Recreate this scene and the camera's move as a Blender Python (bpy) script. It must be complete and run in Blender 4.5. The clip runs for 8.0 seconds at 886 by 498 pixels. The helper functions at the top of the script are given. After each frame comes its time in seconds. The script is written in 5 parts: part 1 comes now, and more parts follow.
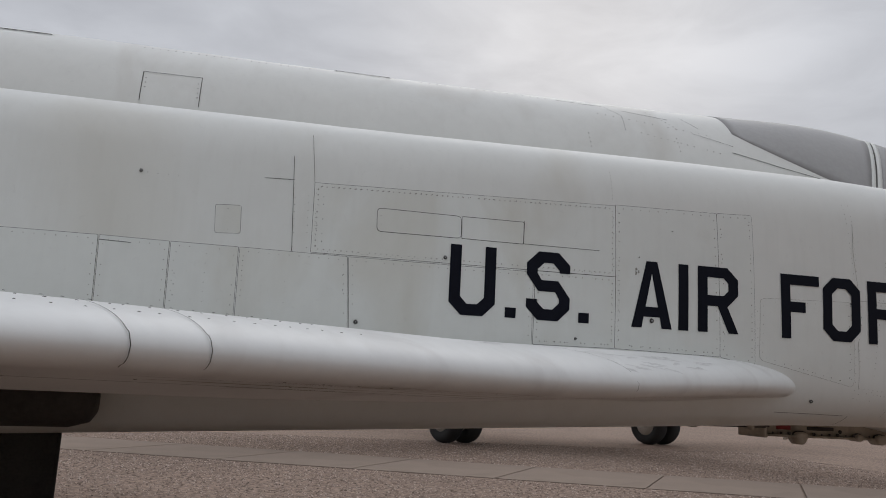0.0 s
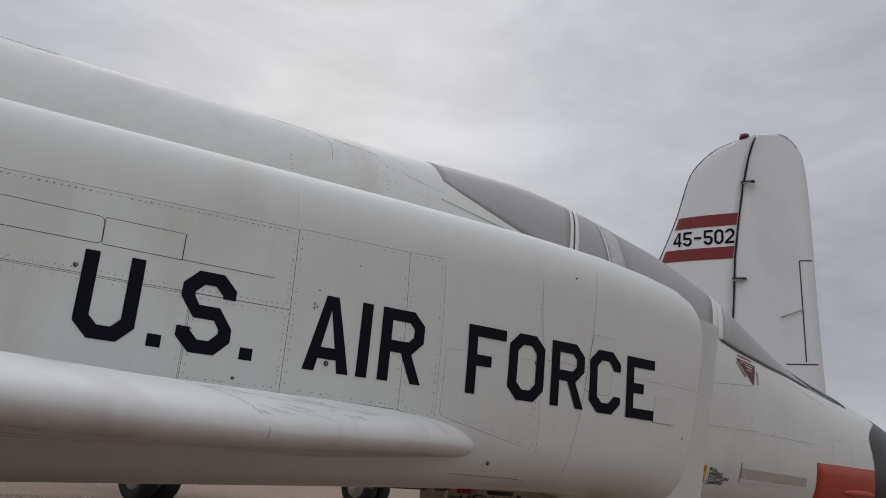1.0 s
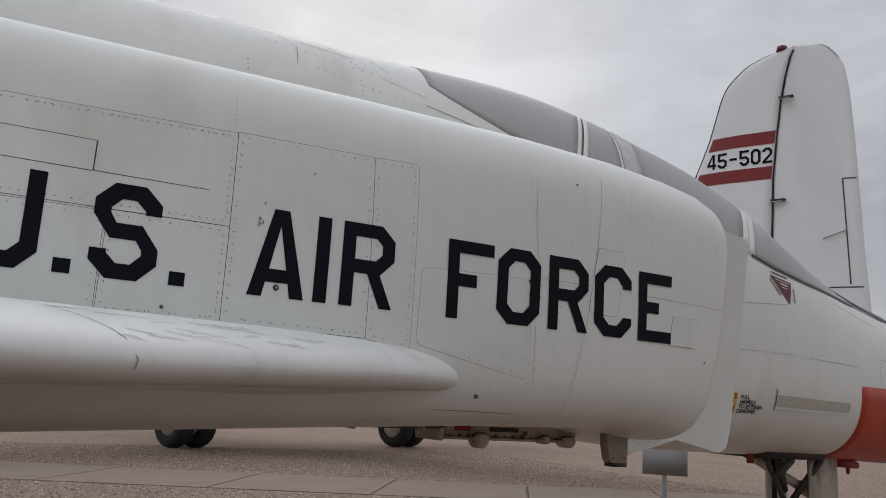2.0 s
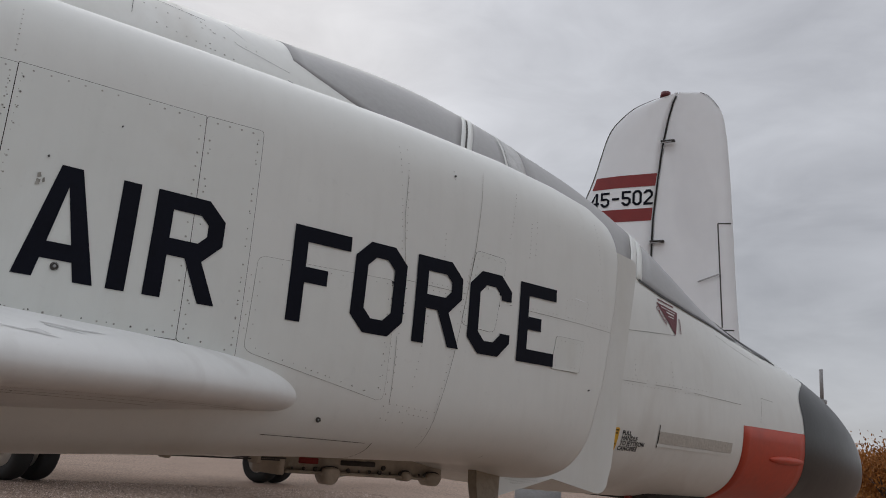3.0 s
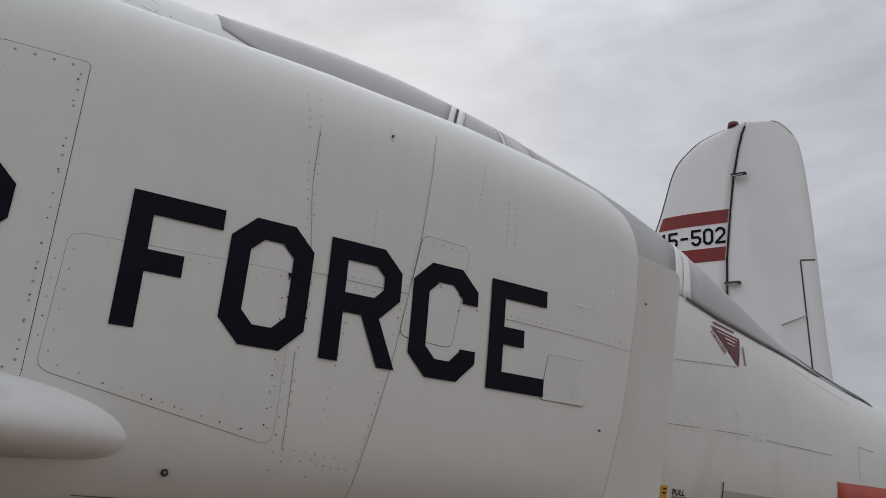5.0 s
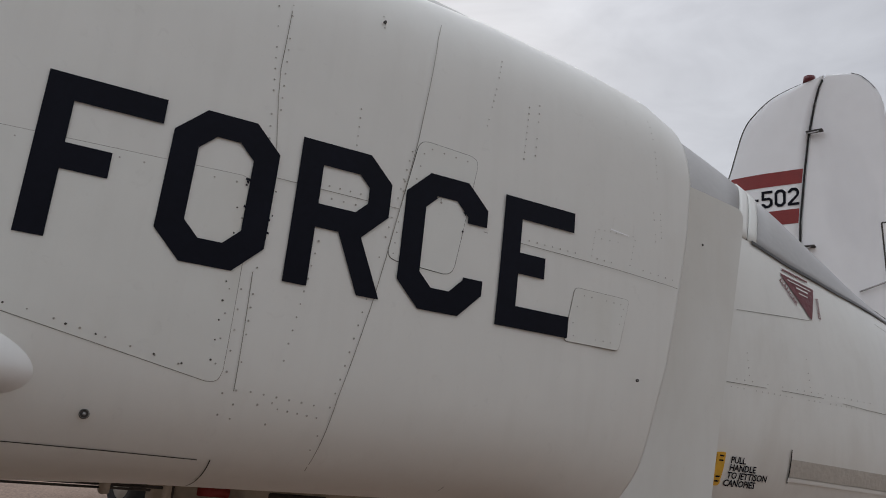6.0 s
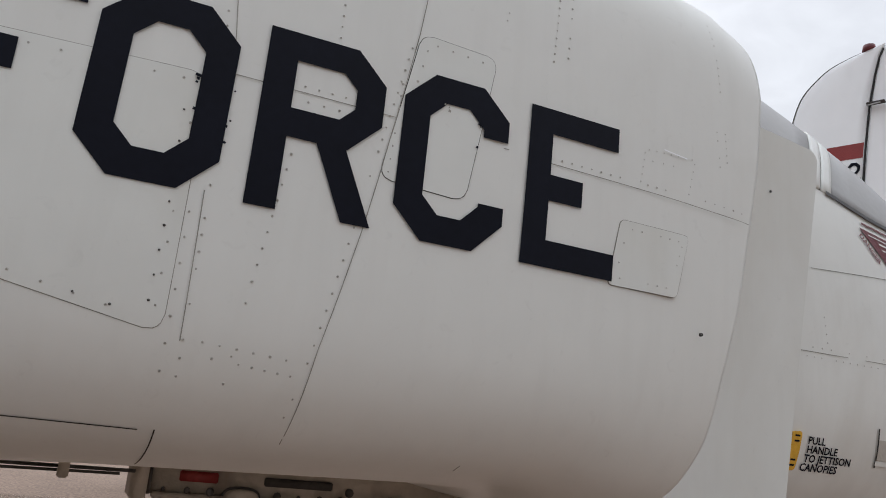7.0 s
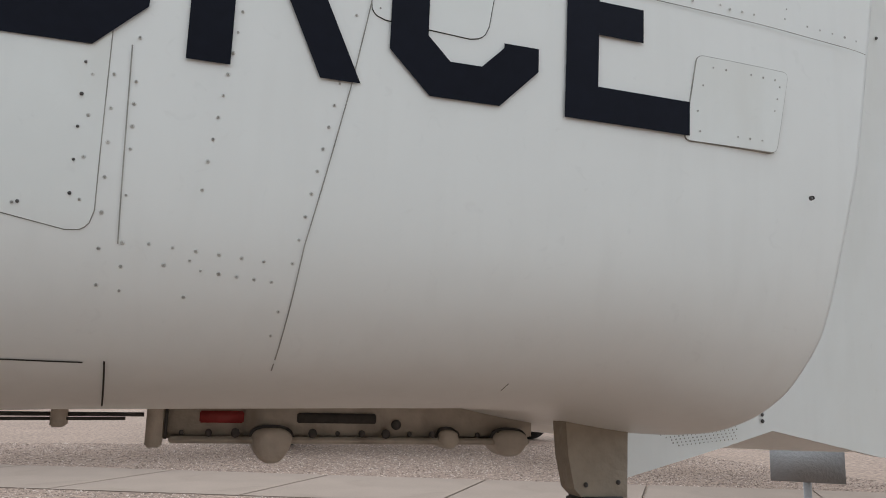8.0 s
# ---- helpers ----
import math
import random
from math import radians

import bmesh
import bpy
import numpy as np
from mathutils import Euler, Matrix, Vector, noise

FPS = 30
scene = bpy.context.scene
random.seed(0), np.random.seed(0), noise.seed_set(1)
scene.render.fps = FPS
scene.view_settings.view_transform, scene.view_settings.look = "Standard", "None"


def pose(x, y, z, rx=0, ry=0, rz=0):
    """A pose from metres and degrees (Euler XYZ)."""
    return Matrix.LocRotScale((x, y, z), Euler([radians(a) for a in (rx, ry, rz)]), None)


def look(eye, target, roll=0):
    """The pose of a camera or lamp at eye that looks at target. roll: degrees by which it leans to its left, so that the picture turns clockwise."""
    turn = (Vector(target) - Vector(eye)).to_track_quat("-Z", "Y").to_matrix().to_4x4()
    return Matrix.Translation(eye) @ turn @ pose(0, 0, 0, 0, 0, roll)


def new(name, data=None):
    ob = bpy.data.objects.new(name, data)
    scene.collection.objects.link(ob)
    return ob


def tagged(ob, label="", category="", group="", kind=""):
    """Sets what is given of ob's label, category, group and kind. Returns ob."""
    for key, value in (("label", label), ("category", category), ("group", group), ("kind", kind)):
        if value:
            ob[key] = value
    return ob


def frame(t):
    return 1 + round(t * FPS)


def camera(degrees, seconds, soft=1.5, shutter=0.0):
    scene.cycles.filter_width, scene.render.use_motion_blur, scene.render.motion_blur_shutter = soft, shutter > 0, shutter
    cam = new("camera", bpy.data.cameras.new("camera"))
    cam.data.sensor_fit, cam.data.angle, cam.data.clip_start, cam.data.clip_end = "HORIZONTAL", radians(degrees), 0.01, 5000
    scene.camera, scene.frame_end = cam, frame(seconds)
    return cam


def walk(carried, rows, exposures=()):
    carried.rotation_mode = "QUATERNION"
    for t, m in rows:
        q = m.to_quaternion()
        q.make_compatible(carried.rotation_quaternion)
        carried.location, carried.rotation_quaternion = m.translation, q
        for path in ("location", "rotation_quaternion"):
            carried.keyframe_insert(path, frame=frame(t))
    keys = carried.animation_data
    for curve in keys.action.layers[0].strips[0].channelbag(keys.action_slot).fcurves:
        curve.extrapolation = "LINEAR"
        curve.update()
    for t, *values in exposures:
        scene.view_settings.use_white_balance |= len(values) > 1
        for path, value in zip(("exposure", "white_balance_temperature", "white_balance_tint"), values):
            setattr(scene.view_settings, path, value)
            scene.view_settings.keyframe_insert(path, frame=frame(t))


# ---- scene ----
cam = camera(57.3, 8.0, soft=0.95)
PATH = [
    (0, (0.063, 0.281, 1.537), (0.478, 2.207, 1.876), 3.0),
    (0.5, (0.278, 0.419, 1.536), (0.834, 2.302, 1.917), 2.2),
    (0.7, (0.395, 0.511, 1.528), (1.173, 2.301, 1.972), 3.4),
    (1, (0.606, 0.745, 1.524), (1.583, 2.410, 2.045), 5.1),
    (1.2, (0.719, 0.866, 1.532), (1.755, 2.495, 2.057), 6.1),
    (2.3, (1.360, 1.273, 1.525), (2.255, 3.027, 1.872), 2.6),
    (2.5, (1.453, 1.396, 1.517), (2.447, 3.081, 1.932), 4.0),
    (3, (1.676, 1.672, 1.500), (2.822, 3.240, 1.979), 4.6),
    (3.2, (1.748, 1.750, 1.493), (2.861, 3.347, 1.958), 4.6),
    (3.5, (1.912, 1.830, 1.494), (2.790, 3.549, 2.017), 2.9),
    (3.7, (2.028, 1.873, 1.514), (2.878, 3.595, 2.072), 1.2),
    (4, (2.168, 1.914, 1.514), (3.039, 3.641, 2.023), 1.2),
    (4.2, (2.265, 1.969, 1.523), (3.245, 3.638, 2.028), 1.9),
    (5.3, (2.891, 2.346, 1.526), (3.816, 3.998, 2.170), 4.8),
    (5.5, (3.001, 2.394, 1.517), (3.881, 4.076, 2.146), 4.1),
    (5.8, (3.070, 2.490, 1.512), (3.899, 4.220, 2.073), 3.9),
    (6, (3.119, 2.594, 1.516), (3.952, 4.331, 2.053), 5.4),
    (6.5, (3.204, 2.864, 1.483), (4.081, 4.591, 1.981), 6.3),
    (6.7, (3.259, 2.927, 1.494), (4.143, 4.662, 1.953), 5.8),
    (7, (3.402, 2.978, 1.485), (4.136, 4.763, 1.999), 5.2),
    (7.2, (3.509, 3.033, 1.500), (4.114, 4.883, 1.950), 4.3),
    (7.5, (3.595, 3.125, 1.504), (4.090, 5.026, 1.836), 3.8),
    (7.7, (3.622, 3.202, 1.497), (4.106, 5.105, 1.811), 2.0),
    (8, (3.627, 3.327, 1.476), (4.223, 5.192, 1.814), 1.5),
]
walk(cam, [(t, look(eye, target, roll)) for t, eye, target, roll in PATH],
     [(0.0, -0.2, 6500, 10), (1.0, -0.25, 6500, 10), (2.5, -0.04, 6500, 10), (3.0, -0.12, 6500, 10), (4.0, -0.08, 6500, 10), (5.5, -0.11, 6500, 10), (6.0, -0.04, 6500, 10), (6.5, 0.16, 6500, 10), (7.0, 0.46, 6450, 9), (7.5, 0.68, 6350, 7), (8.0, 0.83, 6200, 5)])

# ---- light ----
world = bpy.data.worlds.new("overcast")
scene.world = world
world.use_nodes = True
WT = world.node_tree
WT.nodes.clear()


def wnode(kind, **values):
    n = WT.nodes.new(kind)
    for key, value in values.items():
        n.inputs[key].default_value = value
    return n


coord = wnode("ShaderNodeTexCoord")
sky = wnode("ShaderNodeTexSky")
sky.sky_type, sky.sun_disc = "NISHITA", False
sky.sun_elevation, sky.sun_rotation = radians(27), radians(21)
flat = wnode("ShaderNodeMapping", Scale=(1.0, 1.0, 2.6))
big = wnode("ShaderNodeTexNoise", Scale=1.7, Detail=5.0, Roughness=0.5, Distortion=0.25)
small = wnode("ShaderNodeTexNoise", Scale=5.5, Detail=7.0, Roughness=0.55, Distortion=0.5)
both = wnode("ShaderNodeMix")
both.inputs["Factor"].default_value = 0.33
ramp = wnode("ShaderNodeValToRGB")
ramp.color_ramp.elements[0].position, ramp.color_ramp.elements[0].color = 0.33, (0.425, 0.435, 0.47, 1)
ramp.color_ramp.elements[1].position, ramp.color_ramp.elements[1].color = 0.66, (0.75, 0.77, 0.82, 1)
sep = wnode("ShaderNodeSeparateXYZ")
height = wnode("ShaderNodeValToRGB")
tone = height.color_ramp.elements
tone[0].position, tone[0].color = 0.0, (0.97, 0.96, 0.93, 1)
tone[1].position, tone[1].color = 1.0, (2.3, 2.3, 2.3, 1)
for at, v in ((0.07, 1.0), (0.15, 0.83), (0.3, 0.92), (0.5, 1.03), (0.75, 1.75)):
    e = tone.new(at)
    e.color = (v, v, v, 1)
# The side away from the hidden sun is dimmer.
away = wnode("ShaderNodeMapRange")
away.interpolation_type = "SMOOTHSTEP"
for key, value in (("From Min", -0.9), ("From Max", 0.3), ("To Min", 0.70), ("To Max", 1.0)):
    away.inputs[key].default_value = value
dimmer = wnode("ShaderNodeMix")
dimmer.data_type, dimmer.blend_type = "RGBA", "MULTIPLY"
dimmer.inputs["Factor"].default_value = 1.0
# Brighter cloud in front of the hidden sun.
SUN_WAY = Vector((math.sin(radians(21)) * math.cos(radians(27)), math.cos(radians(21)) * math.cos(radians(27)), math.sin(radians(27))))
toward = wnode("ShaderNodeVectorMath")
toward.operation = "DOT_PRODUCT"
toward.inputs[1].default_value = SUN_WAY
glow = wnode("ShaderNodeMapRange")
glow.interpolation_type = "SMOOTHSTEP"
glow.inputs["From Min"].default_value, glow.inputs["From Max"].default_value = math.cos(radians(17)), 1.0
glow.inputs["To Max"].default_value = 0.58
patchy = wnode("ShaderNodeMath")
patchy.operation = "MULTIPLY"
brighter = wnode("ShaderNodeMix")
brighter.data_type = "RGBA"
brighter.inputs[7].default_value = (1.0, 1.0, 1.02, 1)
lift = wnode("ShaderNodeMix")
lift.data_type, lift.blend_type = "RGBA", "MULTIPLY"
lift.inputs["Factor"].default_value = 1.0
blend = wnode("ShaderNodeMix")
blend.data_type = "RGBA"
blend.inputs["Factor"].default_value = 0.93
dim = wnode("ShaderNodeMix")
dim.data_type, dim.blend_type = "RGBA", "MULTIPLY"
dim.inputs["Factor"].default_value = 1.0
dim.inputs[7].default_value = (0.1, 0.1, 0.1, 1)
back = wnode("ShaderNodeBackground", Strength=1.0)
out = wnode("ShaderNodeOutputWorld")
for a, b in ((coord.outputs["Generated"], flat.inputs["Vector"]), (flat.outputs[0], big.inputs["Vector"]), (flat.outputs[0], small.inputs["Vector"]),
             (big.outputs[0], both.inputs[2]), (small.outputs[0], both.inputs[3]), (both.outputs[0], ramp.inputs[0]),
             (coord.outputs["Generated"], sep.inputs[0]), (sep.outputs["Z"], height.inputs[0]),
             (ramp.outputs[0], lift.inputs[6]), (height.outputs[0], lift.inputs[7]),
             (sky.outputs[0], dim.inputs[6]), (dim.outputs[2], blend.inputs[6]), (coord.outputs["Generated"], toward.inputs[0]), (toward.outputs["Value"], glow.inputs["Value"]),
             (glow.outputs[0], patchy.inputs[0]), (small.outputs[0], patchy.inputs[1]), (patchy.outputs[0], brighter.inputs["Factor"]), (sep.outputs["Y"], away.inputs["Value"]), (lift.outputs[2], dimmer.inputs[6]), (away.outputs[0], dimmer.inputs[7]), (dimmer.outputs[2], brighter.inputs[6]), (brighter.outputs[2], blend.inputs[7]),
             (blend.outputs[2], back.inputs["Color"]), (back.outputs[0], out.inputs["Surface"])):
    WT.links.new(a, b)

sun = new("sun", bpy.data.lights.new("sun", "SUN"))
sun.data.energy, sun.data.angle, sun.data.color = 0.42, radians(50), (1.0, 0.96, 0.9)
sun.matrix_world = look(tuple(SUN_WAY * 40), (0, 0, 0))


# ---- materials ----
def material(name, color, rough=0.5, metal=0.0, vary=0.12, scale=3.0, fine=40.0, bump=0.02, stain=None, stain_at=0.6, spec=0.5, grain=0.4, runs=0.0):
    """Painted or natural surface: two scales of colour change, fine relief and, if given, stains of another colour."""
    m = bpy.data.materials.new(name)
    m.use_nodes = True
    nt = m.node_tree
    p = nt.nodes["Principled BSDF"]
    tc = nt.nodes.new("ShaderNodeTexCoord")
    n1 = nt.nodes.new("ShaderNodeTexNoise")
    n1.inputs["Scale"].default_value, n1.inputs["Detail"].default_value = scale, 6.0
    n2 = nt.nodes.new("ShaderNodeTexNoise")
    n2.inputs["Scale"].default_value, n2.inputs["Detail"].default_value = fine, 4.0
    mix = nt.nodes.new("ShaderNodeMix")
    mix.inputs["Factor"].default_value = grain
    cr = nt.nodes.new("ShaderNodeValToRGB")
    lo = [max(0, c * (1 - vary)) for c in color]
    hi = [min(1, c * (1 + vary)) for c in color]
    cr.color_ramp.elements[0].position, cr.color_ramp.elements[0].color = 0.3, (*lo, 1)
    cr.color_ramp.elements[1].position, cr.color_ramp.elements[1].color = 0.7, (*hi, 1)
    bp = nt.nodes.new("ShaderNodeBump")
    bp.inputs["Strength"].default_value, bp.inputs["Distance"].default_value = 0.3, bump
    rr = nt.nodes.new("ShaderNodeMapRange")
    rr.inputs["To Min"].default_value, rr.inputs["To Max"].default_value = max(0.02, rough - 0.1), min(1, rough + 0.1)
    link = nt.links.new
    for n in (n1, n2):
        link(tc.outputs["Object"], n.inputs["Vector"])
    link(n1.outputs[0], mix.inputs[2])
    link(n2.outputs[0], mix.inputs[3])
    link(mix.outputs[0], cr.inputs[0])
    link(n2.outputs[0], bp.inputs["Height"])
    link(n1.outputs[0], rr.inputs["Value"])
    link(rr.outputs[0], p.inputs["Roughness"])
    link(bp.outputs[0], p.inputs["Normal"])
    last = cr.outputs[0]
    if stain:
        n3 = nt.nodes.new("ShaderNodeTexNoise")
        n3.inputs["Scale"].default_value, n3.inputs["Detail"].default_value, n3.inputs["Distortion"].default_value = scale * 0.8, 9.0, 0.6
        mp = nt.nodes.new("ShaderNodeMapping")
        mp.inputs["Scale"].default_value, mp.inputs["Location"].default_value = (1.0, 1.0, 0.5), (3.1, 1.7, 0.4)
        sr = nt.nodes.new("ShaderNodeMapRange")
        sr.inputs["From Min"].default_value, sr.inputs["From Max"].default_value = stain_at, stain_at + 0.25
        sm = nt.nodes.new("ShaderNodeMix")
        sm.data_type = "RGBA"
        sm.inputs[7].default_value = (*stain, 1)
        link(tc.outputs["Object"], mp.inputs["Vector"])
        link(mp.outputs[0], n3.inputs["Vector"])
        link(n3.outputs[0], sr.inputs["Value"])
        link(sr.outputs[0], sm.inputs["Factor"])
        link(last, sm.inputs[6])
        last = sm.outputs[2]
    if runs:
        # Thin vertical runs and small scuffs left by rain and handling.
        n4 = nt.nodes.new("ShaderNodeTexNoise")
        n4.inputs["Scale"].default_value, n4.inputs["Detail"].default_value = 5.0, 7.0
        m4 = nt.nodes.new("ShaderNodeMapping")
        m4.inputs["Scale"].default_value = (4.0, 4.0, 0.35)
        n5 = nt.nodes.new("ShaderNodeTexNoise")
        n5.inputs["Scale"].default_value, n5.inputs["Detail"].default_value, n5.inputs["Distortion"].default_value = 26.0, 9.0, 1.2
        r4, r5 = nt.nodes.new("ShaderNodeMapRange"), nt.nodes.new("ShaderNodeMapRange")
        r4.inputs["From Min"].default_value, r4.inputs["From Max"].default_value, r4.inputs["To Max"].default_value = 0.5, 0.75, runs
        r5.inputs["From Min"].default_value, r5.inputs["From Max"].default_value, r5.inputs["To Max"].default_value = 0.64, 0.74, runs * 1.2
        s4, s5 = nt.nodes.new("ShaderNodeMix"), nt.nodes.new("ShaderNodeMix")
        for s in (s4, s5):
            s.data_type = "RGBA"
        s4.inputs[7].default_value, s5.inputs[7].default_value = (0.36, 0.34, 0.29, 1), (0.30, 0.29, 0.27, 1)
        link(tc.outputs["Object"], m4.inputs["Vector"])
        link(m4.outputs[0], n4.inputs["Vector"])
        link(tc.outputs["Object"], n5.inputs["Vector"])
        link(n4.outputs[0], r4.inputs["Value"])
        link(n5.outputs[0], r5.inputs["Value"])
        link(r4.outputs[0], s4.inputs["Factor"])
        link(r5.outputs[0], s5.inputs["Factor"])
        link(last, s4.inputs[6])
        link(s4.outputs[2], s5.inputs[6])
        last = s5.outputs[2]
    link(last, p.inputs["Base Color"])
    p.inputs["Metallic"].default_value = metal
    p.inputs["Specular IOR Level"].default_value = spec
    return m


WHITE = material("white_paint", (0.72, 0.728, 0.695), 0.40, vary=0.03, scale=1.2, fine=9.0, bump=0.002, stain=(0.61, 0.595, 0.535), stain_at=0.55, runs=0.055)
WING = material("wing_paint", (0.74, 0.745, 0.73), 0.38, vary=0.04, scale=4.5, fine=14.0, bump=0.003, stain=(0.57, 0.56, 0.545), stain_at=0.55, runs=0.06)
BLACK = material("black_letter_paint", (0.006, 0.007, 0.013), 0.5, vary=0.25, scale=6.0, fine=60.0, bump=0.001, spec=0.10)
SEAM = material("seam_gap", (0.05, 0.047, 0.043), 0.8, spec=0.1, vary=0.6, scale=5.0, fine=30.0)
CANOPY = material("weathered_canopy_cover", (0.33, 0.325, 0.32), 0.38, vary=0.1, scale=2.5, fine=25.0, bump=0.003, runs=0.1)
RADOME = material("black_radome_paint", (0.022, 0.021, 0.02), 0.33, vary=0.3, scale=2.0, fine=20.0, bump=0.002, spec=0.3, stain=(0.07, 0.065, 0.06), stain_at=0.58)
ORANGE = material("red_orange_paint", (0.44, 0.048, 0.018), 0.45, vary=0.14, scale=3.0, fine=20.0, bump=0.002, stain=(0.30, 0.035, 0.018), stain_at=0.56)
RED = material("dark_red_paint", (0.24, 0.022, 0.02), 0.5, vary=0.12, scale=3.0)
MAROON = material("maroon_paint", (0.13, 0.022, 0.028), 0.5, vary=0.15, scale=9.0)
YELLOW = material("yellow_paint", (0.75, 0.42, 0.03), 0.5, vary=0.12, scale=9.0)
TAILWHITE = material("far_fin_paint", (0.885, 0.90, 0.915), 0.35, vary=0.03, scale=0.7, fine=3.0, bump=0.002, stain=(0.74, 0.75, 0.77), stain_at=0.56)
RUBBER = material("tyre_rubber", (0.02, 0.02, 0.02), 0.85, vary=0.3, scale=8.0)
STEEL = material("worn_steel", (0.42, 0.42, 0.42), 0.45, metal=0.6, vary=0.25, scale=8.0)
GREYPAINT = material("grey_sign_paint", (0.27, 0.265, 0.265), 0.6, vary=0.08)
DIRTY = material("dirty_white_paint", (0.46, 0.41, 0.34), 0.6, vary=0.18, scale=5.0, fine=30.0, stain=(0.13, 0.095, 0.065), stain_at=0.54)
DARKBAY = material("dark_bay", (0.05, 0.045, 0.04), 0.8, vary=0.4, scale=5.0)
GRAVEL = material("gravel", (0.278, 0.204, 0.161), 0.95, vary=0.55, scale=0.5, fine=11.0, bump=0.05, stain=(0.19, 0.14, 0.11), stain_at=0.6, grain=0.85, spec=0.12)
SKINPANEL = material("panel_paint", (0.71, 0.724, 0.69), 0.43, vary=0.035, scale=2.0, fine=12.0, bump=0.002, stain=(0.60, 0.585, 0.52), stain_at=0.55, runs=0.06)
GLOSSY = material("glossy_nose_paint", (0.72, 0.725, 0.69), 0.34, vary=0.04, scale=1.6, fine=8.0, bump=0.003, stain=(0.58, 0.56, 0.51), stain_at=0.56, runs=0.06)
FAINT = material("faint_seam", (0.30, 0.29, 0.26), 0.8, spec=0.1, vary=0.6, scale=4.0, fine=30.0)
SCUFF = material("scuffed_paint", (0.615, 0.615, 0.605), 0.5, vary=0.15, scale=12.0, fine=40.0)
SMEAR = material("grey_smears", (0.53, 0.53, 0.52), 0.5, vary=0.2, scale=12.0, fine=40.0)
DOOR = material("stained_door_paint", (0.30, 0.255, 0.195), 0.65, vary=0.2, scale=6.0, fine=30.0, stain=(0.07, 0.045, 0.03), stain_at=0.56)
RIVET = material("rivet_heads", (0.53, 0.525, 0.49), 0.55, vary=0.25, scale=14.0, fine=60.0)
PIN = material("dark_fasteners", (0.06, 0.055, 0.05), 0.7, vary=0.4, scale=14.0)
VENT = material("dusty_vent_panel", (0.48, 0.45, 0.40), 0.7, vary=0.1, scale=5.0)
LEAF = material("autumn_leaves", (0.30, 0.115, 0.02), 0.8, vary=0.5, scale=1.5, fine=9.0)
SCRUB = material("scrub_leaves", (0.07, 0.075, 0.03), 0.85, vary=0.5, scale=0.6, fine=5.0)
BARK = material("bark", (0.10, 0.075, 0.055), 0.9, vary=0.3, scale=6.0)
HILL = material("far_hills", (0.16, 0.17, 0.19), 1.0, vary=0.2, scale=0.02, fine=0.2)
CONCRETE = material("concrete", (0.29, 0.228, 0.185), 0.9, vary=0.12, scale=1.0, fine=30.0, bump=0.004, stain=(0.225, 0.175, 0.14), stain_at=0.55, spec=0.12)

STONES = material("loose_stones", (0.2, 0.15, 0.12), 0.9, vary=0.4, scale=20.0, fine=90.0, bump=0.004, spec=0.15)
own = STONES.node_tree.nodes.new("ShaderNodeNewGeometry")
shade = STONES.node_tree.nodes.new("ShaderNodeValToRGB")
shade.color_ramp.elements[0].color, shade.color_ramp.elements[1].color = (0.16, 0.122, 0.10, 1), (0.64, 0.53, 0.46, 1)
e = shade.color_ramp.elements.new(0.55)
e.color = (0.35, 0.268, 0.22, 1)
STONES.node_tree.links.new(own.outputs["Random Per Island"], shade.inputs[0])
STONES.node_tree.links.new(shade.outputs[0], STONES.node_tree.nodes["Principled BSDF"].inputs["Base Color"])


# ---- mesh helpers ----
def part(name, bm, mat, parent, label="", smooth=True, kind=""):
    me = bpy.data.meshes.new(name)
    bmesh.ops.recalc_face_normals(bm, faces=bm.faces) if not bm.faces or len(bm.faces) < 20000 else None
    for f in bm.faces:
        f.smooth = smooth
    bm.to_mesh(me)
    bm.free()
    for one in (mat if isinstance(mat, (list, tuple)) else [mat]):
        me.materials.append(one)
    ob = new(name, me)
    if parent:
        ob.parent = parent
    return tagged(ob, label, kind=kind)


def loft(rows, bm=None, wrap=False):
    """Faces between rows of points, each row with as many points as the next."""
    bm = bm or bmesh.new()
    made = [[bm.verts.new(p) for p in row] for row in rows]
    for a, b in zip(made, made[1:]):
        n = len(a)
        for i in range(n if wrap else n - 1):
            j = (i + 1) % n
            try:
                bm.faces.new((a[i], a[j], b[j], b[i]))
            except ValueError:
                pass
    return bm


def box(bm, lo, hi, m=None, bevel=0.0):
    c = [(a + b) / 2 for a, b in zip(lo, hi)]
    s = [b - a for a, b in zip(lo, hi)]
    made = bmesh.ops.create_cube(bm, size=1, matrix=(m or Matrix()) @ Matrix.Translation(c) @ Matrix.Diagonal((*s, 1)))
    if bevel:
        edges = list({e for v in made["verts"] for e in v.link_edges})
        bmesh.ops.bevel(bm, geom=edges, offset=bevel, segments=2, affect="EDGES")
    return bm


def rod(bm, a, b, r, r2=None, n=16):
    a, b = Vector(a), Vector(b)
    m = Matrix.Translation((a + b) / 2) @ (b - a).to_track_quat("Z", "Y").to_matrix().to_4x4()
    bmesh.ops.create_cone(bm, cap_ends=True, segments=n, radius1=r, radius2=r if r2 is None else r2, depth=(b - a).length, matrix=m)
    return bm


def mirrored(bm, y0):
    """A copy of bm on the other side of the plane y = y0."""
    other = bm.copy()
    for v in other.verts:
        v.co.y = 2 * y0 - v.co.y
    return other


def smoothstep(a, b, x):
    t = min(1.0, max(0.0, (x - a) / (b - a)))
    return t * t * (3 - 2 * t)


